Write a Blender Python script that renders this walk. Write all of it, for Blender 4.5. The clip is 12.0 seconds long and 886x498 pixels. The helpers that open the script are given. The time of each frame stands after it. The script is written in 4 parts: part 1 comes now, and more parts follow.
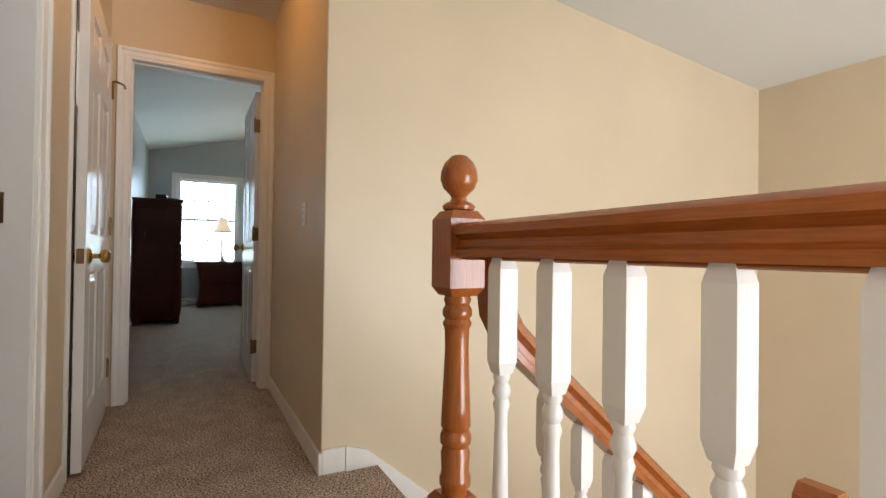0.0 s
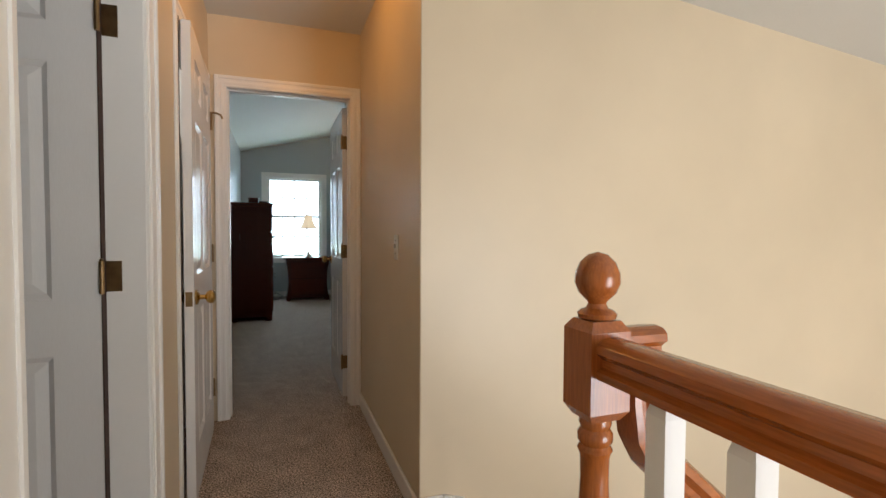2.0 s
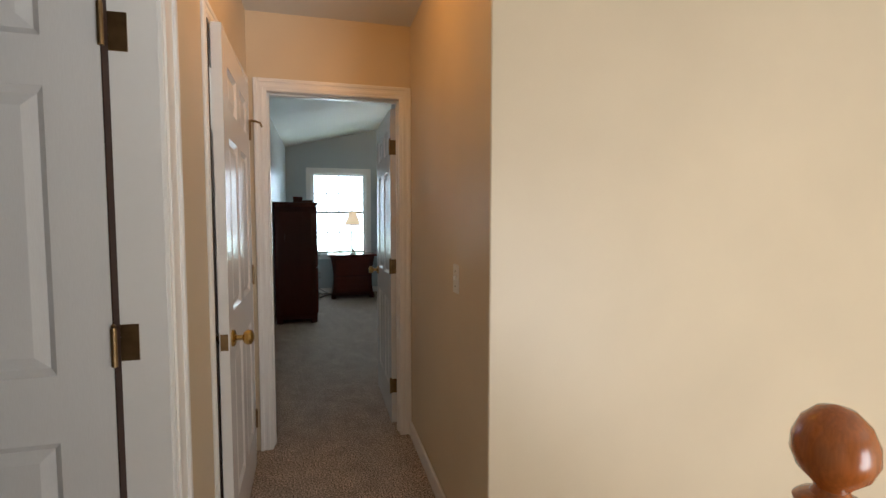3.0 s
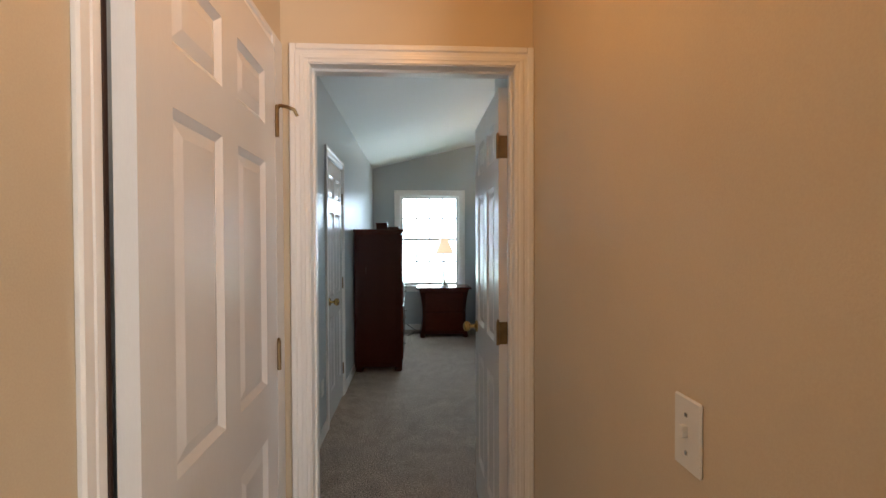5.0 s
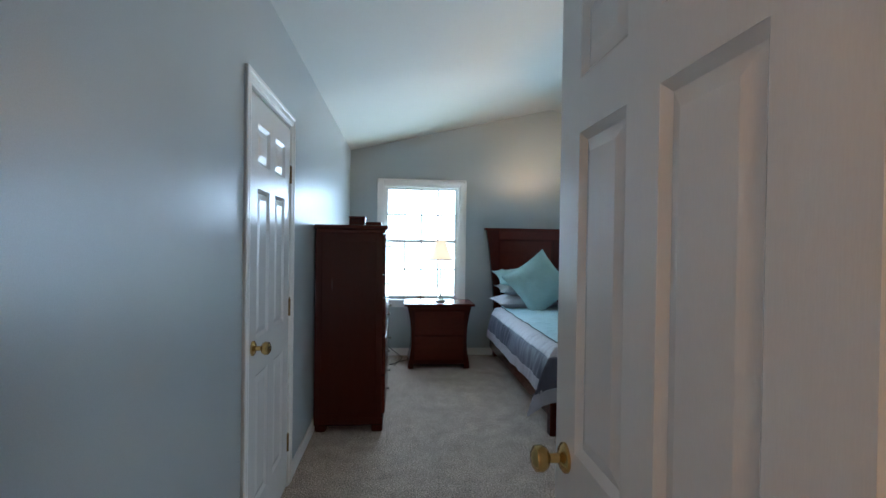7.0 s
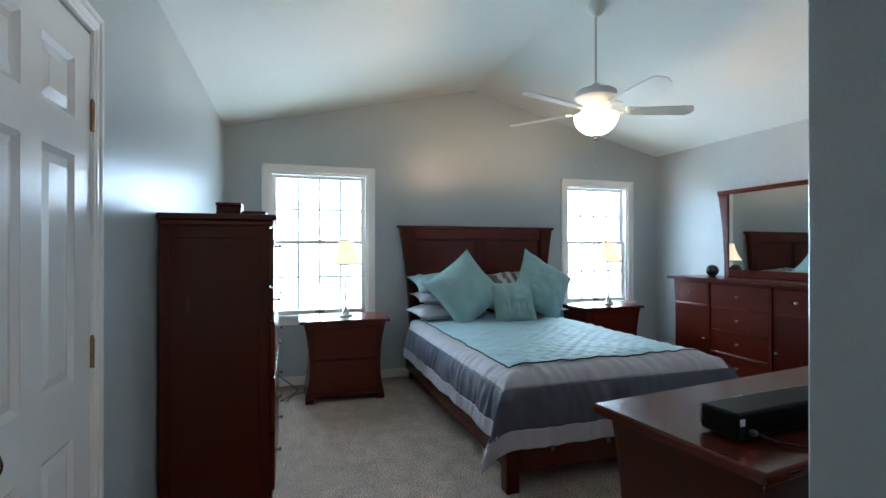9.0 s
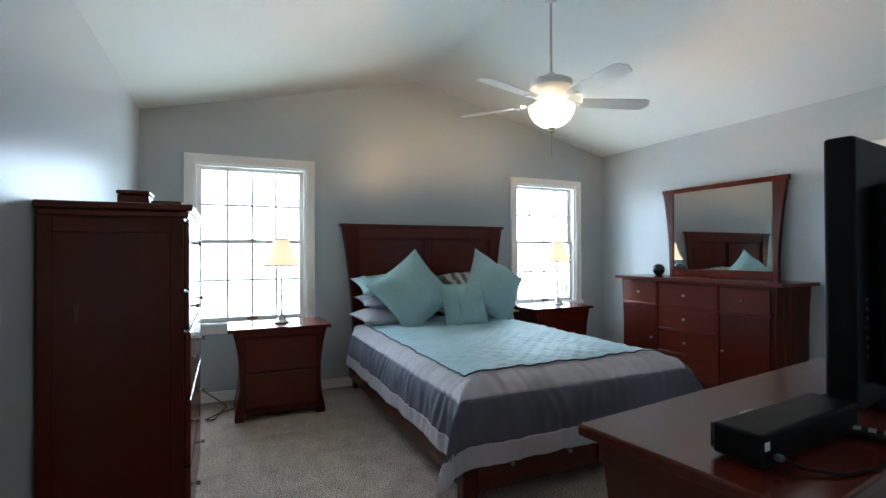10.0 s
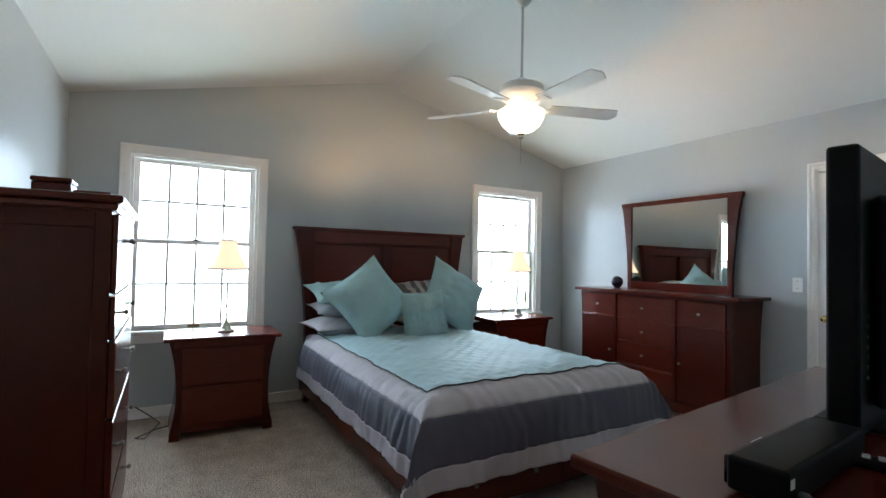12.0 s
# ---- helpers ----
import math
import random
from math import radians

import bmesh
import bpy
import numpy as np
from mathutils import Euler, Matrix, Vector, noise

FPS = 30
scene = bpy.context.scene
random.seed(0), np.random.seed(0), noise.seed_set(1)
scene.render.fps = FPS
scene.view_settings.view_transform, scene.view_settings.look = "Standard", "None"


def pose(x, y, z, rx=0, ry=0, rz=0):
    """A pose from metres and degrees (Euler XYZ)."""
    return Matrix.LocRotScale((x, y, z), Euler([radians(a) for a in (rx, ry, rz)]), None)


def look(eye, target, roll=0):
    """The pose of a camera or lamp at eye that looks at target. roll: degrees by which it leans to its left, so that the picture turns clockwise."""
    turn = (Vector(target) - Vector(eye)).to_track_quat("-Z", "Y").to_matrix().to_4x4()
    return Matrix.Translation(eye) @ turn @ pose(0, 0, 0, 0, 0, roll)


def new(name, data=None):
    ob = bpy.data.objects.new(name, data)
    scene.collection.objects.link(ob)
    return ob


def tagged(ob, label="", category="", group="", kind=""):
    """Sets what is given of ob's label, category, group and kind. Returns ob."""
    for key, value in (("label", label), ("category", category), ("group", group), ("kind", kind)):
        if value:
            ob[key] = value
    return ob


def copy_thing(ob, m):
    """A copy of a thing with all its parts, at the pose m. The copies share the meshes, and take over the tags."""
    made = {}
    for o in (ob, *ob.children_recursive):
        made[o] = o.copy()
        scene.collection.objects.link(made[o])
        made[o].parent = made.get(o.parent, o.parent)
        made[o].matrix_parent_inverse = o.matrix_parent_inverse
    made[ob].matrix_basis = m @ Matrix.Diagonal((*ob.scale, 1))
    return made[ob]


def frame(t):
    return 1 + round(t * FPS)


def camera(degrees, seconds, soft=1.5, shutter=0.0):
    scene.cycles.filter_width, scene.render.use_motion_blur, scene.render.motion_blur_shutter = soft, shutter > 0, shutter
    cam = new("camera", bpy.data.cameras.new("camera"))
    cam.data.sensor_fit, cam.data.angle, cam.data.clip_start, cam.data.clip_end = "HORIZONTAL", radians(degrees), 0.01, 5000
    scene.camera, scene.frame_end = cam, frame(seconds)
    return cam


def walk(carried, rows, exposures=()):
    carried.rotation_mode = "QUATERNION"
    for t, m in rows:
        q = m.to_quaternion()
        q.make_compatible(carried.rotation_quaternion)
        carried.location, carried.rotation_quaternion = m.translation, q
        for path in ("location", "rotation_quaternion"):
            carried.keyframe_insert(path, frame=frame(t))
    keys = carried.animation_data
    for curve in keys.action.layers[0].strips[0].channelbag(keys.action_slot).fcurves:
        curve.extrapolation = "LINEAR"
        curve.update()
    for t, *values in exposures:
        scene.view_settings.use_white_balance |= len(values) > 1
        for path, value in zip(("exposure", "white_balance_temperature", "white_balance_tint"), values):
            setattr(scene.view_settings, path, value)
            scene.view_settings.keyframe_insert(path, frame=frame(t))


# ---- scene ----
cam = camera(85.9, 12.0)
PATH = [
    (0, (0.385, -3.32, 0.905), (1.327, -1.556, 0.924), 0.8),
    (0.5, (0.373, -3.314, 0.903), (1.271, -1.527, 0.921), 0.8),
    (1, (0.356, -3.283, 0.925), (1.178, -1.46, 0.93), 0.8),
    (1.5, (0.348, -3.226, 1.022), (1.09, -1.369, 0.994), 0.7),
    (2, (0.341, -3.155, 1.155), (1.005, -1.269, 1.085), 0.3),
    (2.5, (0.336, -3.019, 1.28), (0.925, -1.111, 1.169), 0.2),
    (3, (0.348, -2.816, 1.327), (0.845, -0.883, 1.197), 0.1),
    (5, (0.442, -1.72, 1.389), (0.558, 0.277, 1.357), -0.2),
    (5.5, (0.449, -1.358, 1.394), (0.527, 0.641, 1.375), 0.1),
    (6, (0.435, -0.937, 1.397), (0.509, 1.062, 1.379), 0.4),
    (6.5, (0.429, -0.525, 1.392), (0.535, 1.472, 1.371), 0.7),
    (8.5, (0.354, 0.639, 1.368), (0.854, 2.575, 1.369), 0.3),
    (9, (0.385, 0.826, 1.344), (0.995, 2.731, 1.348), 0.0),
    (9.5, (0.414, 0.995, 1.326), (1.136, 2.86, 1.333), -0.2),
    (10, (0.444, 1.097, 1.315), (1.275, 2.916, 1.33), -0.2),
    (10.5, (0.462, 1.194, 1.302), (1.383, 2.969, 1.325), -0.3),
    (11, (0.468, 1.244, 1.301), (1.438, 2.993, 1.337), 0.3),
    (11.5, (0.461, 1.261, 1.306), (1.452, 2.998, 1.35), 0.8),
    (12, (0.465, 1.268, 1.304), (1.465, 3.0, 1.357), 1.2),
]
walk(cam, [(t, look(eye, target, roll)) for t, eye, target, roll in PATH], exposures=[(0, 0.0, 6450, 10), (3.2, -0.1, 6450, 10), (5.2, 0.4, 6550, 12), (6, 0.4, 6450, 11), (6.5, 0.5, 5750, 10), (8.5, 0.65, 5950, 11), (10, 0.6, 6450, 15), (12, 0.62, 6750, 17)])

# ---- world and lights ----
world = bpy.data.worlds.new("world")
scene.world = world
world.use_nodes = True
wn = world.node_tree
sky = wn.nodes.new("ShaderNodeTexSky")
sky.sky_type = "NISHITA"
sky.sun_disc = False
sky.sun_elevation, sky.sun_rotation = radians(50), radians(200)
wn.links.new(sky.outputs[0], wn.nodes["Background"].inputs[0])
wn.nodes["Background"].inputs[1].default_value = 0.15


def area_light(name, m, sx, sy, power, colour):
    d = bpy.data.lights.new(name, "AREA")
    d.shape, d.size, d.size_y, d.energy, d.color = "RECTANGLE", sx, sy, power, colour
    ob = new(name, d)
    ob.matrix_world = m
    return ob


def point_light(name, at, radius, power, colour):
    d = bpy.data.lights.new(name, "POINT")
    d.shadow_soft_size, d.energy, d.color = radius, power, colour
    ob = new(name, d)
    ob.location = at
    return ob


sun_data = bpy.data.lights.new("sun", "SUN")
sun_data.energy, sun_data.angle, sun_data.color = 3.0, radians(0.5), (1.0, 0.95, 0.88)
sun_ob = new("sun", sun_data)
sun_ob.rotation_euler = (radians(40), 0, radians(-20))

SKYLIGHT = (0.62, 0.82, 1.0)
area_light("daylight_window_1", look((0.68, 6.2, 1.55), (0.68, 0, 0.1)), 1.5, 2.2, 115, SKYLIGHT)
area_light("daylight_window_2", look((3.95, 6.2, 1.55), (3.95, 0, 0.1)), 1.5, 2.2, 150, SKYLIGHT)
# sunlit lawn throwing light up through the windows
LAWNLIGHT = (0.66, 1.0, 0.46)
area_light("lawn_bounce_1", look((0.68, 6.25, 0.75), (0.9, 3.6, 2.7)), 1.3, 0.7, 9, LAWNLIGHT)
area_light("lawn_bounce_2", look((3.95, 6.25, 0.75), (3.7, 3.6, 2.7)), 1.3, 0.7, 9, LAWNLIGHT)
area_light("daylight_foyer", look((2.75, -6.1, 0.3), (2.75, 0, 2.4)), 2.2, 2.5, 172, (0.92, 0.96, 1.0))
# added fill light from an unseen west room, softens the baluster shading
area_light("daylight_back_room", look((-0.62, -4.3, 1.15), (3.0, -3.6, 0.9)), 0.8, 1.9, 30, (0.95, 0.97, 1.0))

# unseen hall ceiling lamp, assumed from the warm glow over the bedroom door
point_light("bulb_hall", (0.42, -0.95, 2.35), 0.05, 6.6, (1.0, 0.44, 0.08))

# ---- materials ----


def mat(name, colour, rough=0.5, metal=0.0, vary=0.12, scale=6.0, fine=0.0, fine_scale=120.0, bump=0.0,
        stretch=(1, 1, 1), coat=0.0, tint=None, spec=0.5, soft_gloss=0.05):
    m = bpy.data.materials.new(name)
    m.use_nodes = True
    nt = m.node_tree
    bsdf = nt.nodes["Principled BSDF"]
    bsdf.inputs["Roughness"].default_value = rough
    bsdf.inputs["Metallic"].default_value = metal
    bsdf.inputs["Coat Weight"].default_value = coat
    bsdf.inputs["Coat Roughness"].default_value = 0.12
    bsdf.inputs["Specular IOR Level"].default_value = spec
    tc = nt.nodes.new("ShaderNodeTexCoord")
    mp = nt.nodes.new("ShaderNodeMapping")
    mp.inputs["Scale"].default_value = stretch
    nt.links.new(tc.outputs["Object"], mp.inputs[0])
    n1 = nt.nodes.new("ShaderNodeTexNoise")
    n1.inputs["Scale"].default_value, n1.inputs["Detail"].default_value = scale, 5
    n2 = nt.nodes.new("ShaderNodeTexNoise")
    n2.inputs["Scale"].default_value, n2.inputs["Detail"].default_value = fine_scale, 3
    for n in (n1, n2):
        nt.links.new(mp.outputs[0], n.inputs["Vector"])
    other = tint or tuple(c * (1 - vary) for c in colour)
    ramp = nt.nodes.new("ShaderNodeValToRGB")
    ramp.color_ramp.elements[0].position, ramp.color_ramp.elements[1].position = 0.25, 0.75
    ramp.color_ramp.elements[0].color = (*other, 1)
    ramp.color_ramp.elements[1].color = (*colour, 1)
    nt.links.new(n1.outputs["Fac"], ramp.inputs[0])
    out = ramp.outputs[0]
    if fine:
        mx = nt.nodes.new("ShaderNodeMix")
        mx.data_type, mx.blend_type = "RGBA", "OVERLAY"
        mx.inputs["Factor"].default_value = fine
        nt.links.new(out, mx.inputs["A"])
        st = nt.nodes.new("ShaderNodeValToRGB")
        st.color_ramp.elements[0].position, st.color_ramp.elements[1].position = 0.35, 0.65
        nt.links.new(n2.outputs["Fac"], st.inputs[0])
        nt.links.new(st.outputs[0], mx.inputs["B"])
        out = mx.outputs["Result"]
    nt.links.new(out, bsdf.inputs["Base Color"])
    rr = nt.nodes.new("ShaderNodeMapRange")
    rr.inputs["To Min"].default_value, rr.inputs["To Max"].default_value = max(rough - soft_gloss, 0.02), min(rough + soft_gloss, 1)
    nt.links.new(n1.outputs["Fac"], rr.inputs["Value"])
    nt.links.new(rr.outputs[0], bsdf.inputs["Roughness"])
    if bump:
        b = nt.nodes.new("ShaderNodeBump")
        b.inputs["Strength"].default_value, b.inputs["Distance"].default_value = bump, 0.004
        nt.links.new(n2.outputs["Fac"], b.inputs["Height"])
        nt.links.new(b.outputs[0], bsdf.inputs["Normal"])
    return m


def glow_mat(name, colour, strength, base=(0.8, 0.75, 0.65)):
    m = mat(name, base, 0.6)
    b = m.node_tree.nodes["Principled BSDF"]
    b.inputs["Emission Color"].default_value = (*colour, 1)
    b.inputs["Emission Strength"].default_value = strength
    return m


def glass_mat(name, rough=0.0):
    m = bpy.data.materials.new(name)
    m.use_nodes = True
    b = m.node_tree.nodes["Principled BSDF"]
    b.inputs["Transmission Weight"].default_value = 1.0
    b.inputs["Roughness"].default_value = rough
    b.inputs["IOR"].default_value = 1.45
    return m


YELLOW = mat("yellow_wall_paint", (0.68, 0.56, 0.395), 0.42, vary=0.11, scale=1.8, fine=0.03, fine_scale=300, bump=0.08, soft_gloss=0.0)
BLUE = mat("blue_grey_wall_paint", (0.43, 0.475, 0.49), 0.32, vary=0.03, scale=1.2, fine=0.03, fine_scale=300, bump=0.08, soft_gloss=0.0)
CEIL = mat("white_ceiling_paint", (0.72, 0.72, 0.69), 0.8, vary=0.03, scale=1.5, fine=0.05, fine_scale=200, bump=0.15)
TRIM = mat("white_trim_paint", (0.84, 0.82, 0.79), 0.28, vary=0.02, scale=3, fine=0.02, fine_scale=80, bump=0.04, soft_gloss=0.0)
DOORP = mat("white_door_paint", (0.77, 0.75, 0.73), 0.25, vary=0.02, scale=2.5, fine=0.04, fine_scale=90, bump=0.06, stretch=(6, 6, 0.6), soft_gloss=0.01)
CARPET = mat("beige_carpet", (0.49, 0.395, 0.325), 0.95, vary=0.33, scale=8.0, fine=1.0, fine_scale=140, bump=1.0, spec=0.1)
CHERRY = mat("cherry_wood", (0.066, 0.0086, 0.0046), 0.25, vary=0.12, scale=2.2, fine=0.04, fine_scale=22, bump=0.02, stretch=(8, 8, 0.7), coat=0.0, spec=0.28)
CHERRY_H = mat("cherry_wood_crossgrain", (0.095, 0.0125, 0.0062), 0.22, vary=0.18, scale=1.6, fine=0.08, fine_scale=16, bump=0.02, stretch=(0.9, 0.9, 9), coat=0.05, spec=0.36)
OAK = mat("honey_oak_wood", (0.39, 0.108, 0.020), 0.24, vary=0.22, scale=3.0, fine=0.15, fine_scale=26, bump=0.03, stretch=(9, 0.7, 9), coat=0.4)
OAK_X = mat("honey_oak_stair", (0.39, 0.108, 0.020), 0.24, vary=0.22, scale=3.0, fine=0.15, fine_scale=26, bump=0.03, stretch=(0.9, 9, 2.5), coat=0.4)
OAK_V = mat("honey_oak_turned", (0.39, 0.108, 0.020), 0.24, vary=0.22, scale=3.0, fine=0.15, fine_scale=26, bump=0.03, stretch=(9, 9, 0.7), coat=0.4)
BRASS = mat("brass", (0.62, 0.42, 0.16), 0.22, 1.0, vary=0.2, scale=20)
OLDBRASS = mat("aged_brass", (0.30, 0.20, 0.10), 0.38, 1.0, vary=0.35, scale=30)
NICKEL = mat("brushed_nickel", (0.55, 0.52, 0.47), 0.25, 1.0, vary=0.15, scale=20)
PEWTER = mat("pewter_knob", (0.22, 0.20, 0.18), 0.3, 1.0, vary=0.2, scale=20)
# bare hinge edge, and the strip that paints the closet gap's shade
DARK = mat("dark_edge_and_gap_shade", (0.05, 0.022, 0.014), 0.8, vary=0.3)
BLACK = mat("black_plastic", (0.005, 0.005, 0.006), 0.45, vary=0.3, scale=15, bump=0.05, spec=0.12)
BLACKG = mat("black_glossy_plastic", (0.01, 0.01, 0.012), 0.08, vary=0.2, scale=10)
SILVER = mat("silver_plastic", (0.55, 0.56, 0.58), 0.3, 0.6, vary=0.1)
PLATE = mat("white_plastic_plate", (0.80, 0.79, 0.75), 0.35, vary=0.04)
FANW = mat("white_fan_enamel", (0.78, 0.76, 0.72), 0.35, vary=0.06, scale=5)
SEA = mat("seafoam_cotton", (0.33, 0.50, 0.51), 0.85, vary=0.12, scale=8, fine=0.18, fine_scale=400, bump=0.25, spec=0.2)
SEAQ = mat("seafoam_quilted_satin", (0.42, 0.61, 0.66), 0.62, vary=0.12, scale=7, fine=0.15, fine_scale=300, bump=0.2, spec=0.4)
LGREY = mat("silver_grey_satin", (0.46, 0.44, 0.475), 0.66, vary=0.10, scale=8, fine=0.15, fine_scale=300, bump=0.2, spec=0.4)
DGREY = mat("slate_grey_satin", (0.100, 0.104, 0.138), 0.66, vary=0.15, scale=8, fine=0.15, fine_scale=300, bump=0.2, spec=0.4)
PIPING = mat("dark_piping", (0.05, 0.055, 0.06), 0.8)
SHADE = glow_mat("glowing_lampshade_fabric", (1.0, 0.78, 0.52), 0.7, (0.66, 0.56, 0.43))
BOWL = glow_mat("lit_frosted_glass", (1.0, 0.90, 0.74), 1.7)
GREYP = mat("dull_grey_plastic", (0.10, 0.11, 0.12), 0.4, vary=0.2)
GLASS = glass_mat("clear_glass")
BALLG = mat("dark_blue_ceramic", (0.012, 0.010, 0.030), 0.08, vary=0.3, coat=0.5)
MIRROR = mat("mirror_silver", (0.86, 0.88, 0.87), 0.02, 1.0, vary=0.01)
MIRROR.node_tree.nodes["Principled BSDF"].inputs["Roughness"].default_value = 0.01
for lk in list(MIRROR.node_tree.links):
    if lk.to_socket.name == "Roughness":
        MIRROR.node_tree.links.remove(lk)
LAWN = mat("grass_ground", (0.07, 0.12, 0.035), 0.95, vary=0.5, scale=0.6, fine=0.4, fine_scale=20)

# ---- geometry helpers ----


def mesh_ob(name, bm, material, smooth=False):
    me = bpy.data.meshes.new(name)
    bmesh.ops.recalc_face_normals(bm, faces=bm.faces[:])
    if smooth:
        for f in bm.faces:
            f.smooth = True
    bm.to_mesh(me)
    bm.free()
    if smooth:
        me.set_sharp_from_angle(angle=radians(40))
    me.materials.append(material)
    return new(name, me)


def part(name, bm, material, parent, label="", smooth=False):
    ob = mesh_ob(name, bm, material, smooth)
    ob.parent = parent
    return tagged(ob, label)


def empty(name, m, label, category, group="", kind=""):
    ob = new(name)
    ob.matrix_world = m
    return tagged(ob, label, category, group, kind)


def box(bm, x0, x1, y0, y1, z0, z1, bevel=0.0, seg=1):
    geo = bmesh.ops.create_cube(bm, size=1, matrix=Matrix.LocRotScale(
        ((x0 + x1) / 2, (y0 + y1) / 2, (z0 + z1) / 2), None, (abs(x1 - x0), abs(y1 - y0), abs(z1 - z0))))
    if bevel:
        vs = set(geo["verts"])
        es = [e for e in bm.edges if e.verts[0] in vs and e.verts[1] in vs]
        bmesh.ops.bevel(bm, geom=es, offset=bevel, segments=seg, affect="EDGES", profile=0.5)
    return bm


def boxes(*rows, bevel=0.0, seg=1):
    bm = bmesh.new()
    for r in rows:
        box(bm, *r, bevel=bevel, seg=seg)
    return bm


def lathe(profile, seg=24, at=(0, 0, 0), bm=None):
    """Turned shape: rows of radius and height."""
    bm = bm or bmesh.new()
    rings = []
    for r, z in profile:
        r = max(r, 0.0004)
        rings.append([bm.verts.new((at[0] + r * math.cos(2 * math.pi * i / seg), at[1] + r * math.sin(2 * math.pi * i / seg), at[2] + z)) for i in range(seg)])
    for a, b in zip(rings, rings[1:]):
        for i in range(seg):
            bm.faces.new((a[i], a[(i + 1) % seg], b[(i + 1) % seg], b[i]))
    bm.faces.new(rings[0])
    bm.faces.new(rings[-1])
    return bm


def prism(points, axis, a, b, bm=None):
    """Extrudes a 2D outline along an axis from a to b."""
    bm = bm or bmesh.new()
    put = {"x": lambda p, v: (v, p[0], p[1]), "y": lambda p, v: (p[0], v, p[1]), "z": lambda p, v: (p[0], p[1], v)}[axis]
    lo = [bm.verts.new(put(p, a)) for p in points]
    hi = [bm.verts.new(put(p, b)) for p in points]
    n = len(points)
    bm.faces.new(lo)
    bm.faces.new(hi)
    for i in range(n):
        bm.faces.new((lo[i], lo[(i + 1) % n], hi[(i + 1) % n], hi[i]))
    return bm


def sweep(path, section, bm=None, up=(0, 0, 1)):
    """Carries a section (rows of side, up) along a path."""
    bm = bm or bmesh.new()
    path = [Vector(p) for p in path]
    rings = []
    for i, p in enumerate(path):
        d = (path[min(i + 1, len(path) - 1)] - path[max(i - 1, 0)]).normalized()
        s = d.cross(Vector(up))
        s = s.normalized() if s.length > 1e-4 else Vector((1, 0, 0))
        u = s.cross(d).normalized()
        rings.append([bm.verts.new(p + s * a + u * b) for a, b in section])
    n = len(section)
    for a, b in zip(rings, rings[1:]):
        for i in range(n):
            bm.faces.new((a[i], a[(i + 1) % n], b[(i + 1) % n], b[i]))
    bm.faces.new(rings[0])
    bm.faces.new(rings[-1])
    return bm


def circle(r, n=10):
    return [(r * math.cos(2 * math.pi * i / n), r * math.sin(2 * math.pi * i / n)) for i in range(n)]


def structure(name, bm, material, label, category, smooth=False):
    return tagged(mesh_ob(name, bm, material, smooth), label, category, "", "structure")


# ---- the place: levels and lines ----
XL, XR, YN, YS = -0.217, 4.83, 5.78, 1.21
EAVE, RIDGE, XM = 2.53, 3.12, 2.30
HALL_L, HALL_R, STAIR_N = -0.03, 0.872, -1.38
DOOR_X0, DOOR_X1, DOOR_H = 0.067, 0.807, 2.022
WINDOWS = ((0.19, 1.148, 0.70, 2.115), (3.515, 4.385, 0.72, 2.115))


def holed(bm, u0, u1, z0, z1, holes, put):
    """A wall from boxes round its openings; put() turns along, height into a box."""
    u = u0
    for a, b, c, d in sorted(holes):
        if a > u:
            box(bm, *put(u, a, z0, z1))
        if c > z0:
            box(bm, *put(a, b, z0, c))
        if d < z1:
            box(bm, *put(a, b, d, z1))
        u = b
    if u1 > u:
        box(bm, *put(u, u1, z0, z1))
    return bm


# bedroom shell
gable = [(XL - 0.1, EAVE), (XR + 0.1, EAVE), (XM, RIDGE + 0.02)]
bm = holed(bmesh.new(), XL - 0.12, XR + 0.12, 0, EAVE, WINDOWS, lambda a, b, c, d: (a, b, YN, YN + 0.14, c, d))
prism(gable, "y", YN, YN + 0.14, bm)
structure("wall_north", bm, BLUE, "blue-grey painted gable wall with two windows", "wall")
bm = holed(bmesh.new(), 0.12, YN, 0, EAVE + 0.05, ((1.87, 2.59, 0, 2.035),), lambda a, b, c, d: (XL - 0.12, XL, a, b, c, d))
structure("wall_west", bm, BLUE, "glossy blue-grey bedroom wall with a closet door", "wall")
bm = holed(bmesh.new(), YS, YN, 0, EAVE + 0.05, ((2.25, 3.01, 0, 2.06),), lambda a, b, c, d: (XR, XR + 0.12, a, b, c, d))
structure("wall_east", bm, BLUE, "blue-grey painted bedroom wall behind the dresser", "wall")
CX = 0.935
bm = prism([(CX, 0.12), (CX, YS - 0.004), (CX + 0.004, YS), (XR, YS), (XR, YS - 0.12), (CX + 0.12, YS - 0.12), (CX + 0.12, 0.12)], "z", 0, EAVE)
prism([(CX, EAVE), (XR, EAVE), (XM, RIDGE + 0.02), (CX, 2.86)], "y", YS - 0.12, YS, bm)
box(bm, CX, CX + 0.12, 0.12, YS - 0.12, EAVE, 2.9)
structure("wall_south", bm, BLUE, "blue-grey wall with a corner beside the bedroom entry", "wall")
bm = bmesh.new()
for x0, z0, x1, z1 in ((XL - 0.12, EAVE - 0.031, XM, RIDGE), (XM, RIDGE, XR + 0.12, EAVE - 0.031)):
    prism([(x0, z0), (x1, z1), (x1, z1 + 0.1), (x0, z0 + 0.1)], "y", 0.12, YN + 0.14, bm)
structure("ceiling", bm, CEIL, "white vaulted bedroom ceiling with a low ridge", "ceiling")

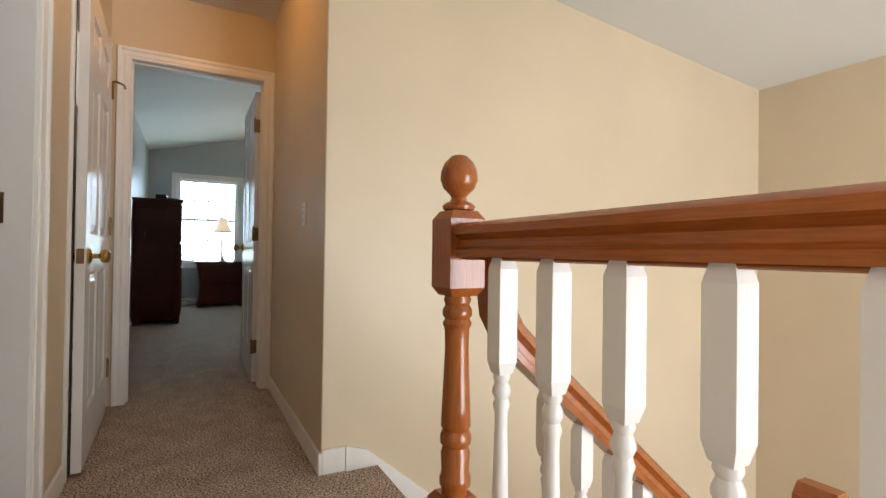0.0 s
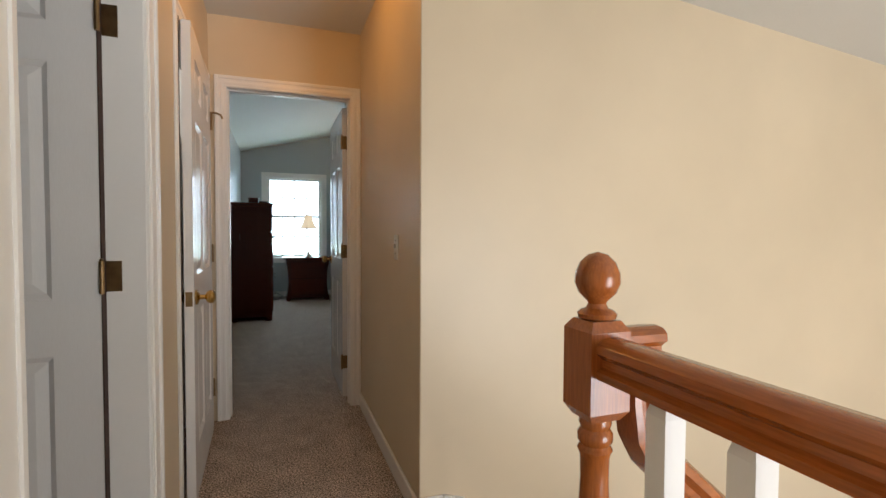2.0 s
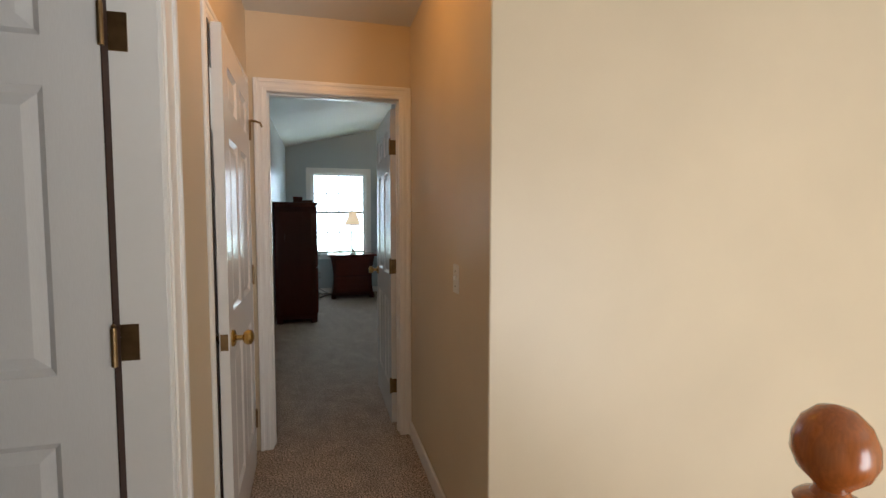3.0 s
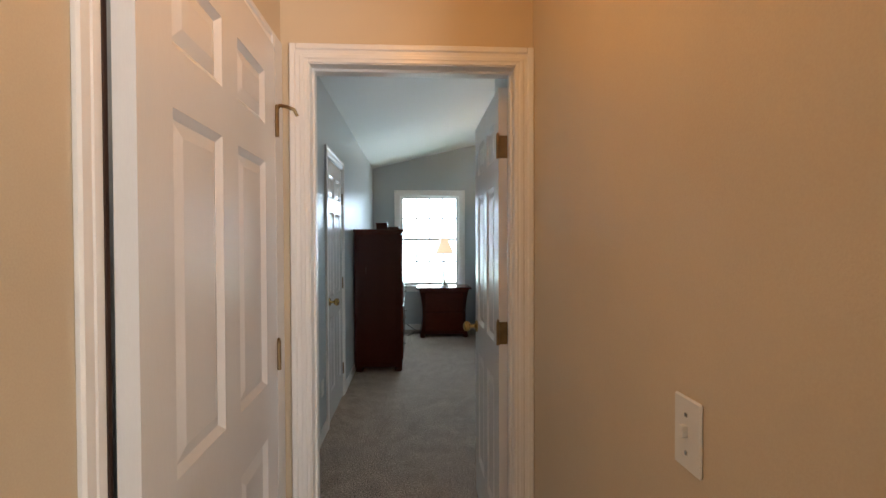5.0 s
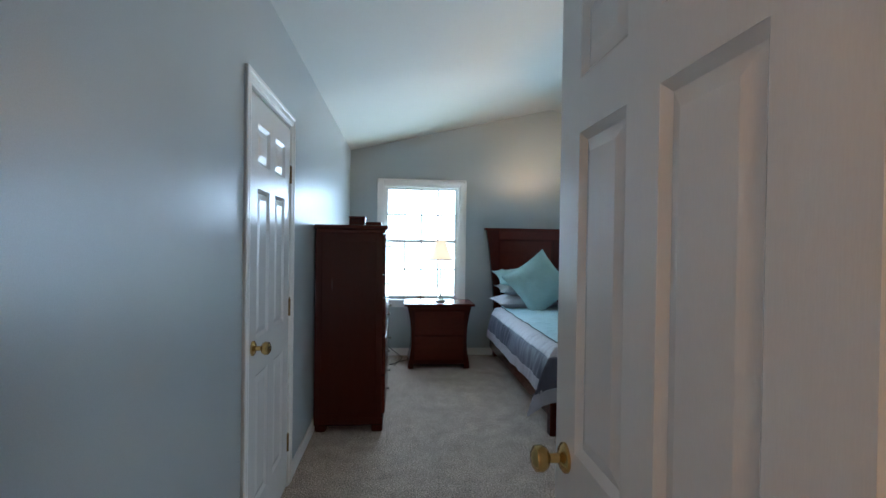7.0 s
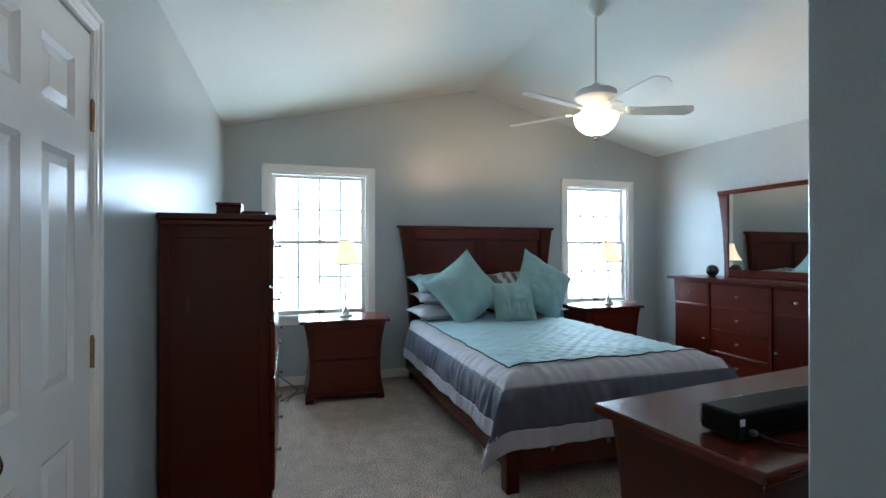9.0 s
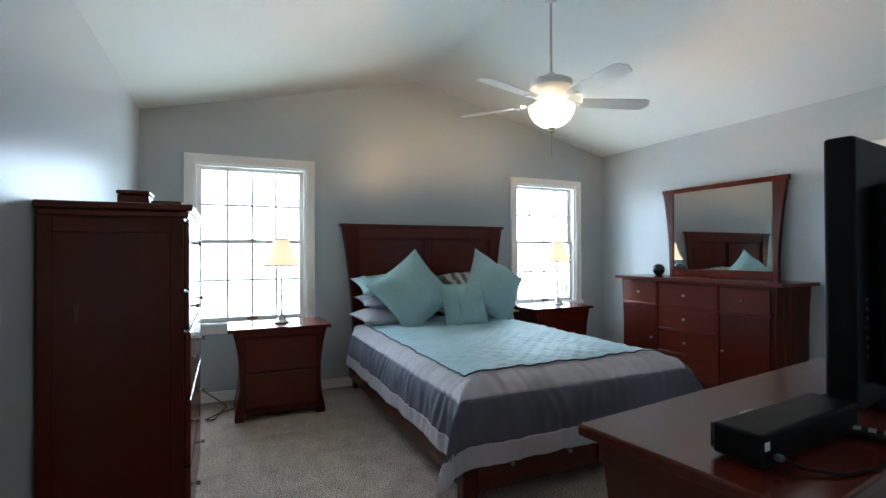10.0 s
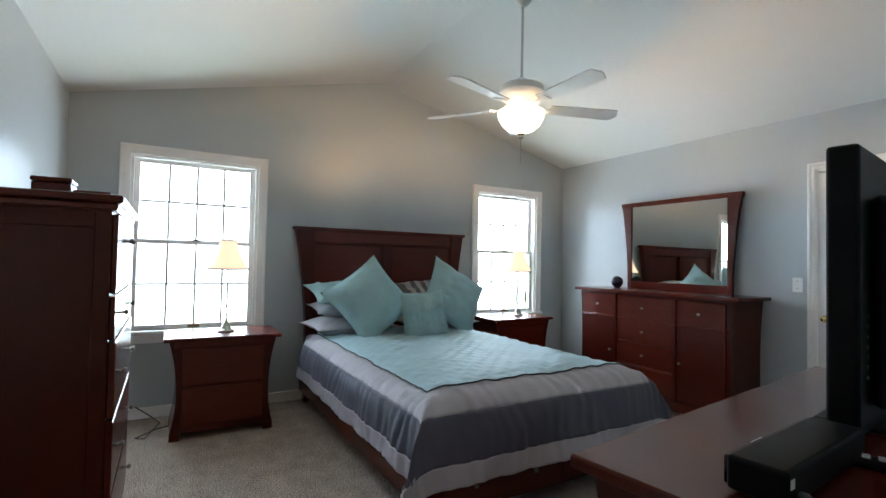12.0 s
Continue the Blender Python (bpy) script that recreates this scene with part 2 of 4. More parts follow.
# wall between hall and bedroom: warm side and blue side
bm = holed(bmesh.new(), HALL_L - 0.1, HALL_R, 0, 2.44, ((DOOR_X0 - 0.02, DOOR_X1 + 0.02, 0, DOOR_H + 0.02),), lambda a, b, c, d: (a, b, 0, 0.06, c, d))
structure("wall_hall_end", bm, YELLOW, "warm yellow wall around the bedroom doorway", "wall")
bm = holed(bmesh.new(), XL - 0.12, 1.07, 0, 2.86, ((DOOR_X0 - 0.02, DOOR_X1 + 0.02, 0, DOOR_H + 0.02),), lambda a, b, c, d: (a, b, 0.06, 0.12, c, d))
structure("wall_bedroom_entry", bm, BLUE, "blue-grey wall around the bedroom doorway", "wall")

# hall and stairwell shell
DA0, DA1, DB0, DB1 = -2.27, -1.50, -0.985, -0.17
# the first opening is added, out of view, to let the fill light in
bm = holed(bmesh.new(), -5.6, 0, 0, 2.44, ((-4.75, -3.85, 0, 2.03), (DA0, DA1, 0, 2.03), (DB0, DB1, 0, 2.03)), lambda a, b, c, d: (HALL_L - 0.1, HALL_L, a, b, c, d))
structure("wall_hall_west", bm, YELLOW, "warm yellow hall wall with two white doors", "wall")
bm = prism([(HALL_R, 0), (HALL_R, STAIR_N + 0.004), (HALL_R + 0.004, STAIR_N), (3.97, STAIR_N), (3.97, STAIR_N + 0.1), (HALL_R + 0.1, STAIR_N + 0.1), (HALL_R + 0.1, 0)], "z", -2.9, 2.5)
structure("wall_stair_north", bm, YELLOW, "pale yellow wall beside the stairs with soft uneven light", "wall")
bm = boxes((3.97, 4.07, -5.6, STAIR_N, -2.9, 2.5))
structure("wall_stair_east", bm, YELLOW, "pale yellow end wall of the stairwell", "wall")
bm = holed(bmesh.new(), HALL_L - 0.1, 4.07, -2.9, 2.5, ((1.6, 3.85, -0.95, 1.6),), lambda a, b, c, d: (a, b, -5.6, -5.5, c, d))
structure("wall_foyer_south", bm, YELLOW, "yellow foyer wall with a wide daylight opening", "wall")
bm = boxes((HALL_R - 0.1, HALL_R, -5.5, STAIR_N, -2.9, -0.28))
structure("wall_under_hall", bm, YELLOW, "yellow wall below the upper landing", "wall")
prof = [(HALL_L - 0.1, 2.44), (HALL_R, 2.44), (2.06, 2.253), (3.97, 2.105), (4.07, 2.1), (4.07, 2.6), (HALL_L - 0.1, 2.6)]
structure("ceiling_hall", prism(prof, "y", -5.6, 0.06), CEIL, "white hall ceiling falling gently over the stairs", "ceiling")
# side room behind the open door
bm = boxes((-1.4, -1.3, -3.2, -1.0, 0, 2.5), (-1.3, -0.13, -3.2, -3.1, 0, 2.5), (-1.3, -0.13, -1.1, -1.0, 0, 2.5), (-1.4, -0.13, -3.2, -1.0, 2.44, 2.5))
structure("wall_side_room", bm, CEIL, "plain white walls of the side room", "wall")
# unseen room added to enclose the west fill light
bm = boxes((-1.4, -1.3, -5.6, -3.2, 0, 2.5), (-1.3, -0.13, -5.6, -5.5, 0, 2.5), (-1.3, -0.13, -3.3, -3.2, 0, 2.5), (-1.4, -0.13, -5.6, -3.2, 2.5, 2.6))
structure("wall_back_room", bm, CEIL, "plain white walls of an unseen room added round the fill light", "wall")
bm = boxes((-0.5, -0.4, -1.0, 0.06, 0, 2.5), (-0.4, -0.13, -0.06, 0.06, 0, 2.5))
structure("wall_closet", bm, CEIL, "plain white closet walls", "wall")

# floors
structure("floor", boxes((-1.4, HALL_R, -5.6, 0.06, -0.28, 0), (HALL_R, 0.95, -5.6, -2.44, -0.28, 0), (HALL_R, 1.11, -2.40, STAIR_N, -0.28, 0), (XL - 0.12, XR + 0.12, 0.06, YN + 0.14, -0.28, 0)), CARPET,
          "beige cut-pile carpet with a mottled nap", "carpet")
structure("floor_foyer", boxes((HALL_R - 0.1, 4.07, -5.6, STAIR_N, -2.95, -2.8)), OAK, "brown wooden floor of the foyer below", "floor")
structure("ground", boxes((-300, 300, 7.5, 600, -3.1, -3.0), (-300, 300, -600, -7.5, -3.1, -3.0)), LAWN, "green lawn outside", "ground")

# stairs
n_steps = 13
for i in range(n_steps):
    x, z = 1.115 + i * 0.222, -0.19 * (i + 1)
    st = structure("stair_step", boxes((x, x + 0.25, -2.40, STAIR_N - 0.002, z - 0.19, z), bevel=0.012, seg=2), CARPET, "carpeted stair tread and riser", "step")
    st["group"] = "stair flight"

# ---- trims ----


def skirting(name, rows, label="white painted baseboard with a rounded top"):
    bm = bmesh.new()
    for r in rows:
        box(bm, *r, bevel=0.004)
    structure(name, bm, TRIM, label, "baseboard")


BH = 0.09
skirting("baseboard", [(HALL_R - 0.014, HALL_R, STAIR_N - 0.014, -0.02, 0, BH), (HALL_R, HALL_R + 0.10, STAIR_N - 0.014, STAIR_N, 0, BH + 0.012)])
structure("stair_skirt", prism([(0.972, 0.102), (1.06, 0.075), (3.9, -2.33), (3.9, -2.71), (0.972, -0.24)], "y", STAIR_N - 0.018, STAIR_N), TRIM,
          "white skirt board along the stairs", "trim")
skirting("baseboard_bedroom", [(XL, 0.12 + 0.1, YN - 0.014, YN, 0, BH), (0.22, XR, YN - 0.014, YN, 0, BH), (XL, XL + 0.014, 0.14, 1.80, 0, BH), (XL, XL + 0.014, 2.66, YN - 0.014, 0, BH),
                               (XR - 0.014, XR, 3.08, YN - 0.014, 0, BH), (0.97, XR, YS, YS + 0.014, 0, BH), (0.921, 0.935, 0.14, YS, 0, BH)])
skirting("baseboard_hall_west", [(HALL_L, HALL_L + 0.014, DA1 + 0.115, DB0 - 0.07, 0, BH)])


def casing(name, axis, face, u0, u1, top, out, wid=0.065, depth=0.018, zlow=0.0):
    """Stepped door casing on a wall face; out is +1 or -1 along the wall's normal."""
    root = empty(name, Matrix.Identity(4), "white moulded door casing", "trim", "", "structure")
    def put(a, b, c, d, e):
        lo, hi = sorted((face, face + out * e))
        return (a, b, lo, hi, c, d) if axis == "x" else (lo, hi, a, b, c, d)
    for nm, (a, b, c, d), edge in (("casing_side", (u0 - wid, u0, zlow, top + wid), 0), ("casing_side", (u1, u1 + wid, zlow, top + wid), 1), ("casing_head", (u0, u1, top, top + wid), 2)):
        bm = bmesh.new()
        box(bm, *put(a, b, c, d, depth * 0.6), bevel=0.002)
        if edge == 0:
            box(bm, *put(a, a + 0.022, c, d, depth), bevel=0.004)
            box(bm, *put(b - 0.03, b - 0.012, c, d - 0.04, depth * 0.8), bevel=0.003)
        elif edge == 1:
            box(bm, *put(b - 0.022, b, c, d, depth), bevel=0.004)
            box(bm, *put(a + 0.012, a + 0.03, c, d - 0.04, depth * 0.8), bevel=0.003)
        else:
            box(bm, *put(a - wid + 0.022, b + wid - 0.022, d - 0.022, d, depth), bevel=0.004)
            box(bm, *put(a - 0.02, b + 0.02, c + 0.012, c + 0.03, depth * 0.8), bevel=0.003)
        part(nm, bm, TRIM, root)
    return root


def jamb(name, axis, lo, hi, u0, u1, top, stop=None):
    root = empty(name, Matrix.Identity(4), "white painted door jamb", "trim", "", "structure")
    def put(a, b, c, d):
        return (a, b, lo, hi, c, d) if axis == "x" else (lo, hi, a, b, c, d)
    part("jamb_side", boxes(put(u0 - 0.02, u0 + 0.004, 0, top + 0.02)), TRIM, root)
    part("jamb_side", boxes(put(u1 - 0.004, u1 + 0.02, 0, top + 0.02)), TRIM, root)
    part("jamb_head", boxes(put(u0 + 0.004, u1 - 0.004, top - 0.003, top + 0.02)), TRIM, root)
    if stop:
        s0, s1 = stop
        lo, hi = s0, s1
        part("door_stop", boxes(put(u0, u0 + 0.012, 0, top), put(u1 - 0.012, u1, 0, top), put(u0 + 0.012, u1 - 0.012, top - 0.012, top), bevel=0.002), TRIM, root)


casing("casing_bedroom_hall", "x", 0, DOOR_X0, DOOR_X1, DOOR_H, -1)
casing("casing_bedroom_inside", "x", 0.12, DOOR_X0, DOOR_X1, DOOR_H, 1)
jamb("jamb_bedroom", "x", -0.004, 0.124, DOOR_X0, DOOR_X1, DOOR_H, (0.045, 0.08))
casing("casing_side_room", "y", HALL_L, DA0, DA1, 2.02, 1, wid=0.11, depth=0.022)
jamb("jamb_side_room", "y", HALL_L - 0.104, HALL_L + 0.004, DA0, DA1, 2.02)
casing("casing_hall_closet", "y", HALL_L, DB0 + 0.01, DB1, 2.02, 1, wid=0.06, depth=0.012)
structure("casing_corner", boxes((HALL_L, HALL_L + 0.011, DB1 + 0.062, -0.019, 0, 2.08), bevel=0.002), TRIM, "white trim filling the hall corner", "trim")
jamb("jamb_hall_closet", "y", HALL_L - 0.104, HALL_L + 0.004, DB0, DB1, 2.02)
casing("casing_bedroom_closet", "y", XL, 1.87, 2.595, 2.035, 1)
jamb("jamb_bedroom_closet", "y", XL - 0.124, XL + 0.004, 1.87, 2.595, 2.035)
casing("casing_bathroom", "y", XR, 2.25, 3.01, 2.07, -1)
jamb("jamb_bathroom", "y", XR - 0.004, XR + 0.124, 2.25, 3.01, 2.07)

# ---- doors ----


def knob(parent, x, z, y, out, material=BRASS):
    """Round door knob with its rose, standing off the face at y."""
    bm = lathe([(0.032, 0), (0.032, 0.006), (0.024, 0.012), (0.011, 0.016), (0.010, 0.036), (0.022, 0.042), (0.029, 0.054), (0.027, 0.068), (0.014, 0.076), (0, 0.077)], 20)
    bmesh.ops.transform(bm, matrix=Matrix.Translation((x, y, z)) @ Matrix.Rotation(radians(-90 * out), 4, "X"), verts=bm.verts[:])
    return part("door_knob", bm, material, parent, "round polished brass knob", True)


def six_panel(name, w, h, label, material=DOORP, hinge_side=-1, knob_z=0.93, group=""):
    """Door leaf in its own frame: hinge edge at x = 0, across x, thickness round y = 0."""
    root = empty(name, Matrix.Identity(4), label, "door", group)
    t = 0.0175
    st, ml = 0.115, 0.10
    rows = ((0.22, 0.80), (0.96, 1.62), (1.73, h - 0.115))
    cols = ((st, (w - ml) / 2), ((w + ml) / 2, w - st))
    bm = bmesh.new()
    for a, b in ((0, st), (w - st, w), ((w - ml) / 2, (w + ml) / 2)):
        box(bm, a, b, -t, t, 0.008, h)
    zs = [0.008] + [v for r in rows for v in r] + [h]
    for a, b in zip(zs[::2], zs[1::2]):
        for c, d in cols:
            box(bm, c, d, -t, t, a, b)
    part("leaf", bm, material, root)
    for a, b in cols:
        for c, d in rows:
            bm = boxes((a, b, -t + 0.012, t - 0.012, c, d))
            for s in (-1, 1):
                i0, i1 = 0.016, 0.045
                def ring(i, y):
                    return [bm.verts.new(p) for p in ((a + i, y, c + i), (b - i, y, c + i), (b - i, y, d - i), (a + i, y, d - i))]
                q0, q1, q2 = ring(0, s * (t - 0.001)), ring(i0, s * (t - 0.0115)), ring(i1, s * (t - 0.003))
                for p, q in ((q0, q1), (q1, q2)):
                    for k in range(4):
                        bm.faces.new((p[k], p[(k + 1) % 4], q[(k + 1) % 4], q[k]))
                bm.faces.new(q2)
            part("panel", bm, material, root)
    for s in (-1, 1):
        knob(root, w - 0.065, knob_z, s * t, s)
    part("latch_plate", boxes((w - 0.0005, w + 0.002, -0.013, 0.013, knob_z - 0.03, knob_z + 0.03)), OLDBRASS, root, "aged brass latch plate")
    for z in (0.25, 1.02, 1.765):
        bm = lathe([(0.007, z - 0.047), (0.007, z + 0.047)], 10, (-0.004, hinge_side * (t + 0.004), 0))
        lathe([(0.004, z + 0.047), (0.006, z + 0.052), (0.0, z + 0.057)], 10, (-0.004, hinge_side * (t + 0.004), 0), bm)
        box(bm, -0.002, 0.001, -t, t, z - 0.045, z + 0.045)
        part("hinge", bm, OLDBRASS, root, "aged brass hinge", True)
    return root


def place(ob, x, y, z, rz, sx=1):
    ob.matrix_world = pose(x, y, z, 0, 0, rz)


door_1 = six_panel("door_1", 0.735, 2.0, "white six-panel bedroom door standing open into the room", hinge_side=1)
place(door_1, 0.7925, 0.168, 0.0, 90)
door_2 = six_panel("door_2", 0.798, 2.0, "white six-panel hall closet door, slightly ajar", hinge_side=1, knob_z=0.868)
place(door_2, HALL_L + 0.012, DB1 - 0.004, 0.006, 271.6)
door_3 = six_panel("door_3", 0.765, 2.0, "white six-panel door standing wide open into a side room", hinge_side=1)
place(door_3, HALL_L - 0.103, DA1 - 0.028, 0.0, 180.5)
door_4 = six_panel("door_4", 0.715, 2.02, "closed white six-panel closet door in the bedroom", hinge_side=1)
place(door_4, XL - 0.016, 2.59, 0.0, 270)
door_5 = six_panel("door_5", 0.75, 2.05, "closed white six-panel door beside the dresser", hinge_side=-1)
place(door_5, XR + 0.016, 2.256, 0.0, 90)
part("hinge_edge", boxes((-0.004, -0.001, -0.0175, 0.0175, 0.008, 2.0)), DARK, door_3, "dark unpainted hinge edge")
# solid dark strip in place of the shade in the closet door gap
structure("closet_gap", boxes((HALL_L - 0.03, HALL_L + 0.010, DB0 + 0.005, DB0 + 0.014, 0.004, 2.015)), DARK, "dark strip standing in for the shaded gap beside the closet door", "trim")
# hinge leaves on the side room jamb
for z in (0.25, 1.02, 1.765):
    tagged(mesh_ob("jamb_hinge_plate", boxes((HALL_L - 0.10, HALL_L - 0.06, DA1 - 0.008, DA1 - 0.003, z - 0.045, z + 0.045)), OLDBRASS), "aged brass hinge plate on the jamb", "hinge")
# hook latch above the closet hinge
bm = sweep([(0.0, -0.17, 1.81), (0.012, -0.165, 1.825), (0.03, -0.15, 1.825), (0.05, -0.135, 1.82), (0.058, -0.13, 1.80)], circle(0.006, 8))
tagged(mesh_ob("door_hook", bm, OLDBRASS, True), "small brass door stop hook on the hinge", "hook")

# ---- windows ----


def window(name, x0, x1, z0, z1):
    root = empty(name, Matrix.Identity(4), "white double-hung window with a grid of muntins", "window", "bedroom windows", "structure")
    y = YN
    w = 0.075
    fr = part("window_frame", boxes((x0 - w, x0, y - 0.02, y, z0 - 0.01, z1 + w), (x1, x1 + w, y - 0.02, y, z0 - 0.01, z1 + w), (x0, x1, y - 0.02, y, z1, z1 + w),
                                    (x0 - w, x0 - w + 0.02, y - 0.028, y - 0.02, z0 - 0.01, z1 + w), (x1 + w - 0.02, x1 + w, y - 0.028, y - 0.02, z0 - 0.01, z1 + w),
                                    (x0 - w + 0.02, x1 + w - 0.02, y - 0.028, y - 0.02, z1 + w - 0.02, z1 + w), bevel=0.002), TRIM, root)
    part("jamb_liner", boxes((x0, x0 + 0.02, y, y + 0.13, z0, z1), (x1 - 0.02, x1, y, y + 0.13, z0, z1), (x0 + 0.02, x1 - 0.02, y, y + 0.13, z1 - 0.02, z1)), TRIM, root)
    part("window_sill", boxes((x0 - w - 0.02, x1 + w + 0.02, y - 0.045, y + 0.14, z0 - 0.03, z0), bevel=0.006, seg=2), TRIM, root)
    part("apron", boxes((x0 - w, x1 + w, y - 0.016, y, z0 - 0.10, z0 - 0.03), bevel=0.003), TRIM, root)
    zm = (z0 + z1) / 2 + 0.01
    a0, a1 = x0 + 0.02, x1 - 0.02
    for nm, c, d, yy in (("upper_sash", zm - 0.015, z1 - 0.02, y + 0.075), ("lower_sash", z0, zm + 0.015, y + 0.04)):
        s = 0.04
        sash = part(nm, boxes((a0, a0 + s, yy, yy + 0.03, c, d), (a1 - s, a1, yy, yy + 0.03, c, d), (a0 + s, a1 - s, yy, yy + 0.03, c, c + s), (a0 + s, a1 - s, yy, yy + 0.03, d - 0.03, d), bevel=0.003), TRIM, root)
        g0, g1, h0, h1 = a0 + s, a1 - s, c + s, d - 0.03
        for i in range(1, 4):
            xx = g0 + (g1 - g0) * i / 4
            part("muntin", boxes((xx - 0.010, xx + 0.010, yy + 0.006, yy + 0.022, h0, h1)), TRIM, sash)
        zz = (h0 + h1) / 2
        part("muntin", boxes((g0, g1, yy + 0.005, yy + 0.023, zz - 0.010, zz + 0.010)), TRIM, sash)
        pane = part("pane", boxes((g0, g1, yy + 0.012, yy + 0.016, h0, h1)), GLASS, sash, "clear window glass")
        pane.visible_shadow = False
    part("sash_lock", boxes(((a0 + a1) / 2 - 0.03, (a0 + a1) / 2 + 0.03, y + 0.03, y + 0.05, zm + 0.015, zm + 0.03), bevel=0.004), PEWTER, root)
    part("sash_lift", boxes(((a0 + a1) / 2 - 0.045, (a0 + a1) / 2 + 0.045, y + 0.025, y + 0.04, z0 + 0.008, z0 + 0.03), bevel=0.004), OLDBRASS, root, "bronze sash lift")
    for xx in (x0 - w + 0.02, x1 + w - 0.02):
        part("blind_bracket", boxes((xx - 0.012, xx + 0.012, y - 0.04, y - 0.028, z1 + w - 0.04, z1 + w - 0.012), bevel=0.003), PLATE, root)
    return root


window("window_1", *WINDOWS[0])
window("window_2", *WINDOWS[1])

# ---- stair balustrade ----
RAIL = [(-0.030, -0.038), (0.030, -0.038), (0.032, -0.024), (0.019, -0.017), (0.019, -0.004), (0.033, 0.008), (0.032, 0.022), (0.022, 0.031), (0.0, 0.034), (-0.022, 0.031), (-0.032, 0.022),
        (-0.033, 0.008), (-0.019, -0.004), (-0.019, -0.017), (-0.032, -0.024)]
NX, NY = 0.900, -2.425


def square(bm, cx, cy, half, z0, z1, chamfer=0.014):
    """Square block with chamfered top and bottom."""
    rings = []
    for h, z in ((half * 0.72, z0), (half, z0 + chamfer), (half, z1 - chamfer), (half * 0.72, z1)):
        rings.append([bm.verts.new((cx + sx * h, cy + sy * h, z)) for sx, sy in ((-1, -1), (1, -1), (1, 1), (-1, 1))])
    for a, b in zip(rings, rings[1:]):
        for i in range(4):
            bm.faces.new((a[i], a[(i + 1) % 4], b[(i + 1) % 4], b[i]))
    bm.faces.new(rings[0])
    bm.faces.new(rings[-1])
    return bm


newel = empty("newel_post", pose(NX, NY, 0), "turned honey-oak newel post with an acorn finial", "newel post")
part("finial", lathe([(0.020, 0.995), (0.034, 1.0), (0.036, 1.008), (0.030, 1.014), (0.020, 1.018), (0.016, 1.026), (0.020, 1.032), (0.034, 1.046), (0.041, 1.064), (0.040, 1.082), (0.032, 1.102), (0.018, 1.116), (0.0, 1.121)], 28), OAK_V, newel, "", True)
part("block", square(bmesh.new(), 0, 0, 0.042, 0.815, 0.997, 0.018), OAK_V, newel)
part("shaft", lathe([(0.026, 0.82), (0.030, 0.805), (0.026, 0.795), (0.032, 0.785), (0.032, 0.772), (0.027, 0.765), (0.032, 0.755), (0.027, 0.742), (0.026, 0.70), (0.031, 0.58), (0.033, 0.535), (0.028, 0.528), (0.034, 0.515),
                     (0.034, 0.50), (0.028, 0.492), (0.032, 0.478), (0.030, 0.44), (0.034, 0.425), (0.034, 0.41), (0.028, 0.40), (0.030, 0.385)], 28), OAK_V, newel, "", True)
part("base_block", square(bmesh.new(), 0, 0, 0.044, 0.0, 0.39, 0.016), OAK_V, newel)

guard = empty("guard_rail", Matrix.Identity(4), "honey-oak guard rail with a moulded profile above white balusters", "handrail")
part("moulded_rail", sweep([(NX, NY - 0.040, 0.937), (NX, -5.48, 0.937)], RAIL), OAK, guard, "", True)
part("fillet", boxes((NX - 0.014, NX + 0.014, -5.48, NY - 0.042, 0.893, 0.8995), bevel=0.002), OAK, guard)
path = [(NX + 0.040, 0.945), (0.985, 0.945), (1.035, 0.945)]
stair_rail = empty("stair_rail", Matrix.Identity(4), "honey-oak stair handrail with a gooseneck at the top", "handrail")
part("level_cap", sweep([(x, NY, z) for x, z in path], RAIL), OAK_X, stair_rail, "", True)
slope = 0.87
neck = [(1.005, 0.93), (1.003, 0.84), (1.012, 0.775), (1.040, 0.725), (1.085, 0.682), (1.14, 0.634), (2.43, 0.634 - 1.29 * slope)]
part("gooseneck", sweep([(x, NY, z) for x, z in neck[:6]], RAIL, up=(0.6, 0, 0.8)), OAK_X, stair_rail, "", True)
part("sloping_rail", sweep([(x, NY, z) for x, z in neck[5:]], RAIL, up=(0.6, 0, 0.8)), OAK_X, stair_rail, "", True)


def baluster(height, square_len):
    """White turned baluster, standing on z = 0."""
    root = empty("baluster", Matrix.Identity(4), "white painted turned baluster with a square top", "baluster", "stair balusters")
    h, q = height, height - square_len
    part("square_top", square(bmesh.new(), 0, 0, 0.0195, q, h, 0.022), TRIM, root)
    part("turned_shaft", lathe([(0.013, q + 0.01), (0.016, q - 0.008), (0.012, q - 0.016), (0.017, q - 0.028), (0.017, q - 0.036), (0.012, q - 0.046), (0.016, q - 0.058), (0.012, q - 0.072), (0.012, q - 0.10),
                                (0.018, 0.34), (0.016, 0.30), (0.019, 0.285), (0.013, 0.27), (0.018, 0.25), (0.013, 0.235)], 14), TRIM, root, "", True)
    part("square_foot", square(bmesh.new(), 0, 0, 0.0195, 0.0, 0.24, 0.02), TRIM, root)
    return root


b0 = baluster(0.900, 0.215)
b0.matrix_world = pose(NX, -2.593, 0)
for i in range(1, 20):
    copy_thing(b0, pose(NX, -2.593 - 0.140 * i, 0))
b1 = baluster(0.80, 0.16)
b1.matrix_world = pose(1.16, NY + 0.005, -0.226)
for i in range(12):
    x = 1.16 + 0.1125 * i
    copy_thing(b1, pose(x, NY + 0.005, 0.634 - (x - 1.14) * slope - 0.040 - 0.80))
bpy.data.objects.remove(b1.children[0]), bpy.data.objects.remove(b1.children[0]), bpy.data.objects.remove(b1.children[0]), bpy.data.objects.remove(b1)
n2 = empty("newel_post", pose(2.46, NY, -1.5), "lower newel post with a pyramid cap", "newel post")
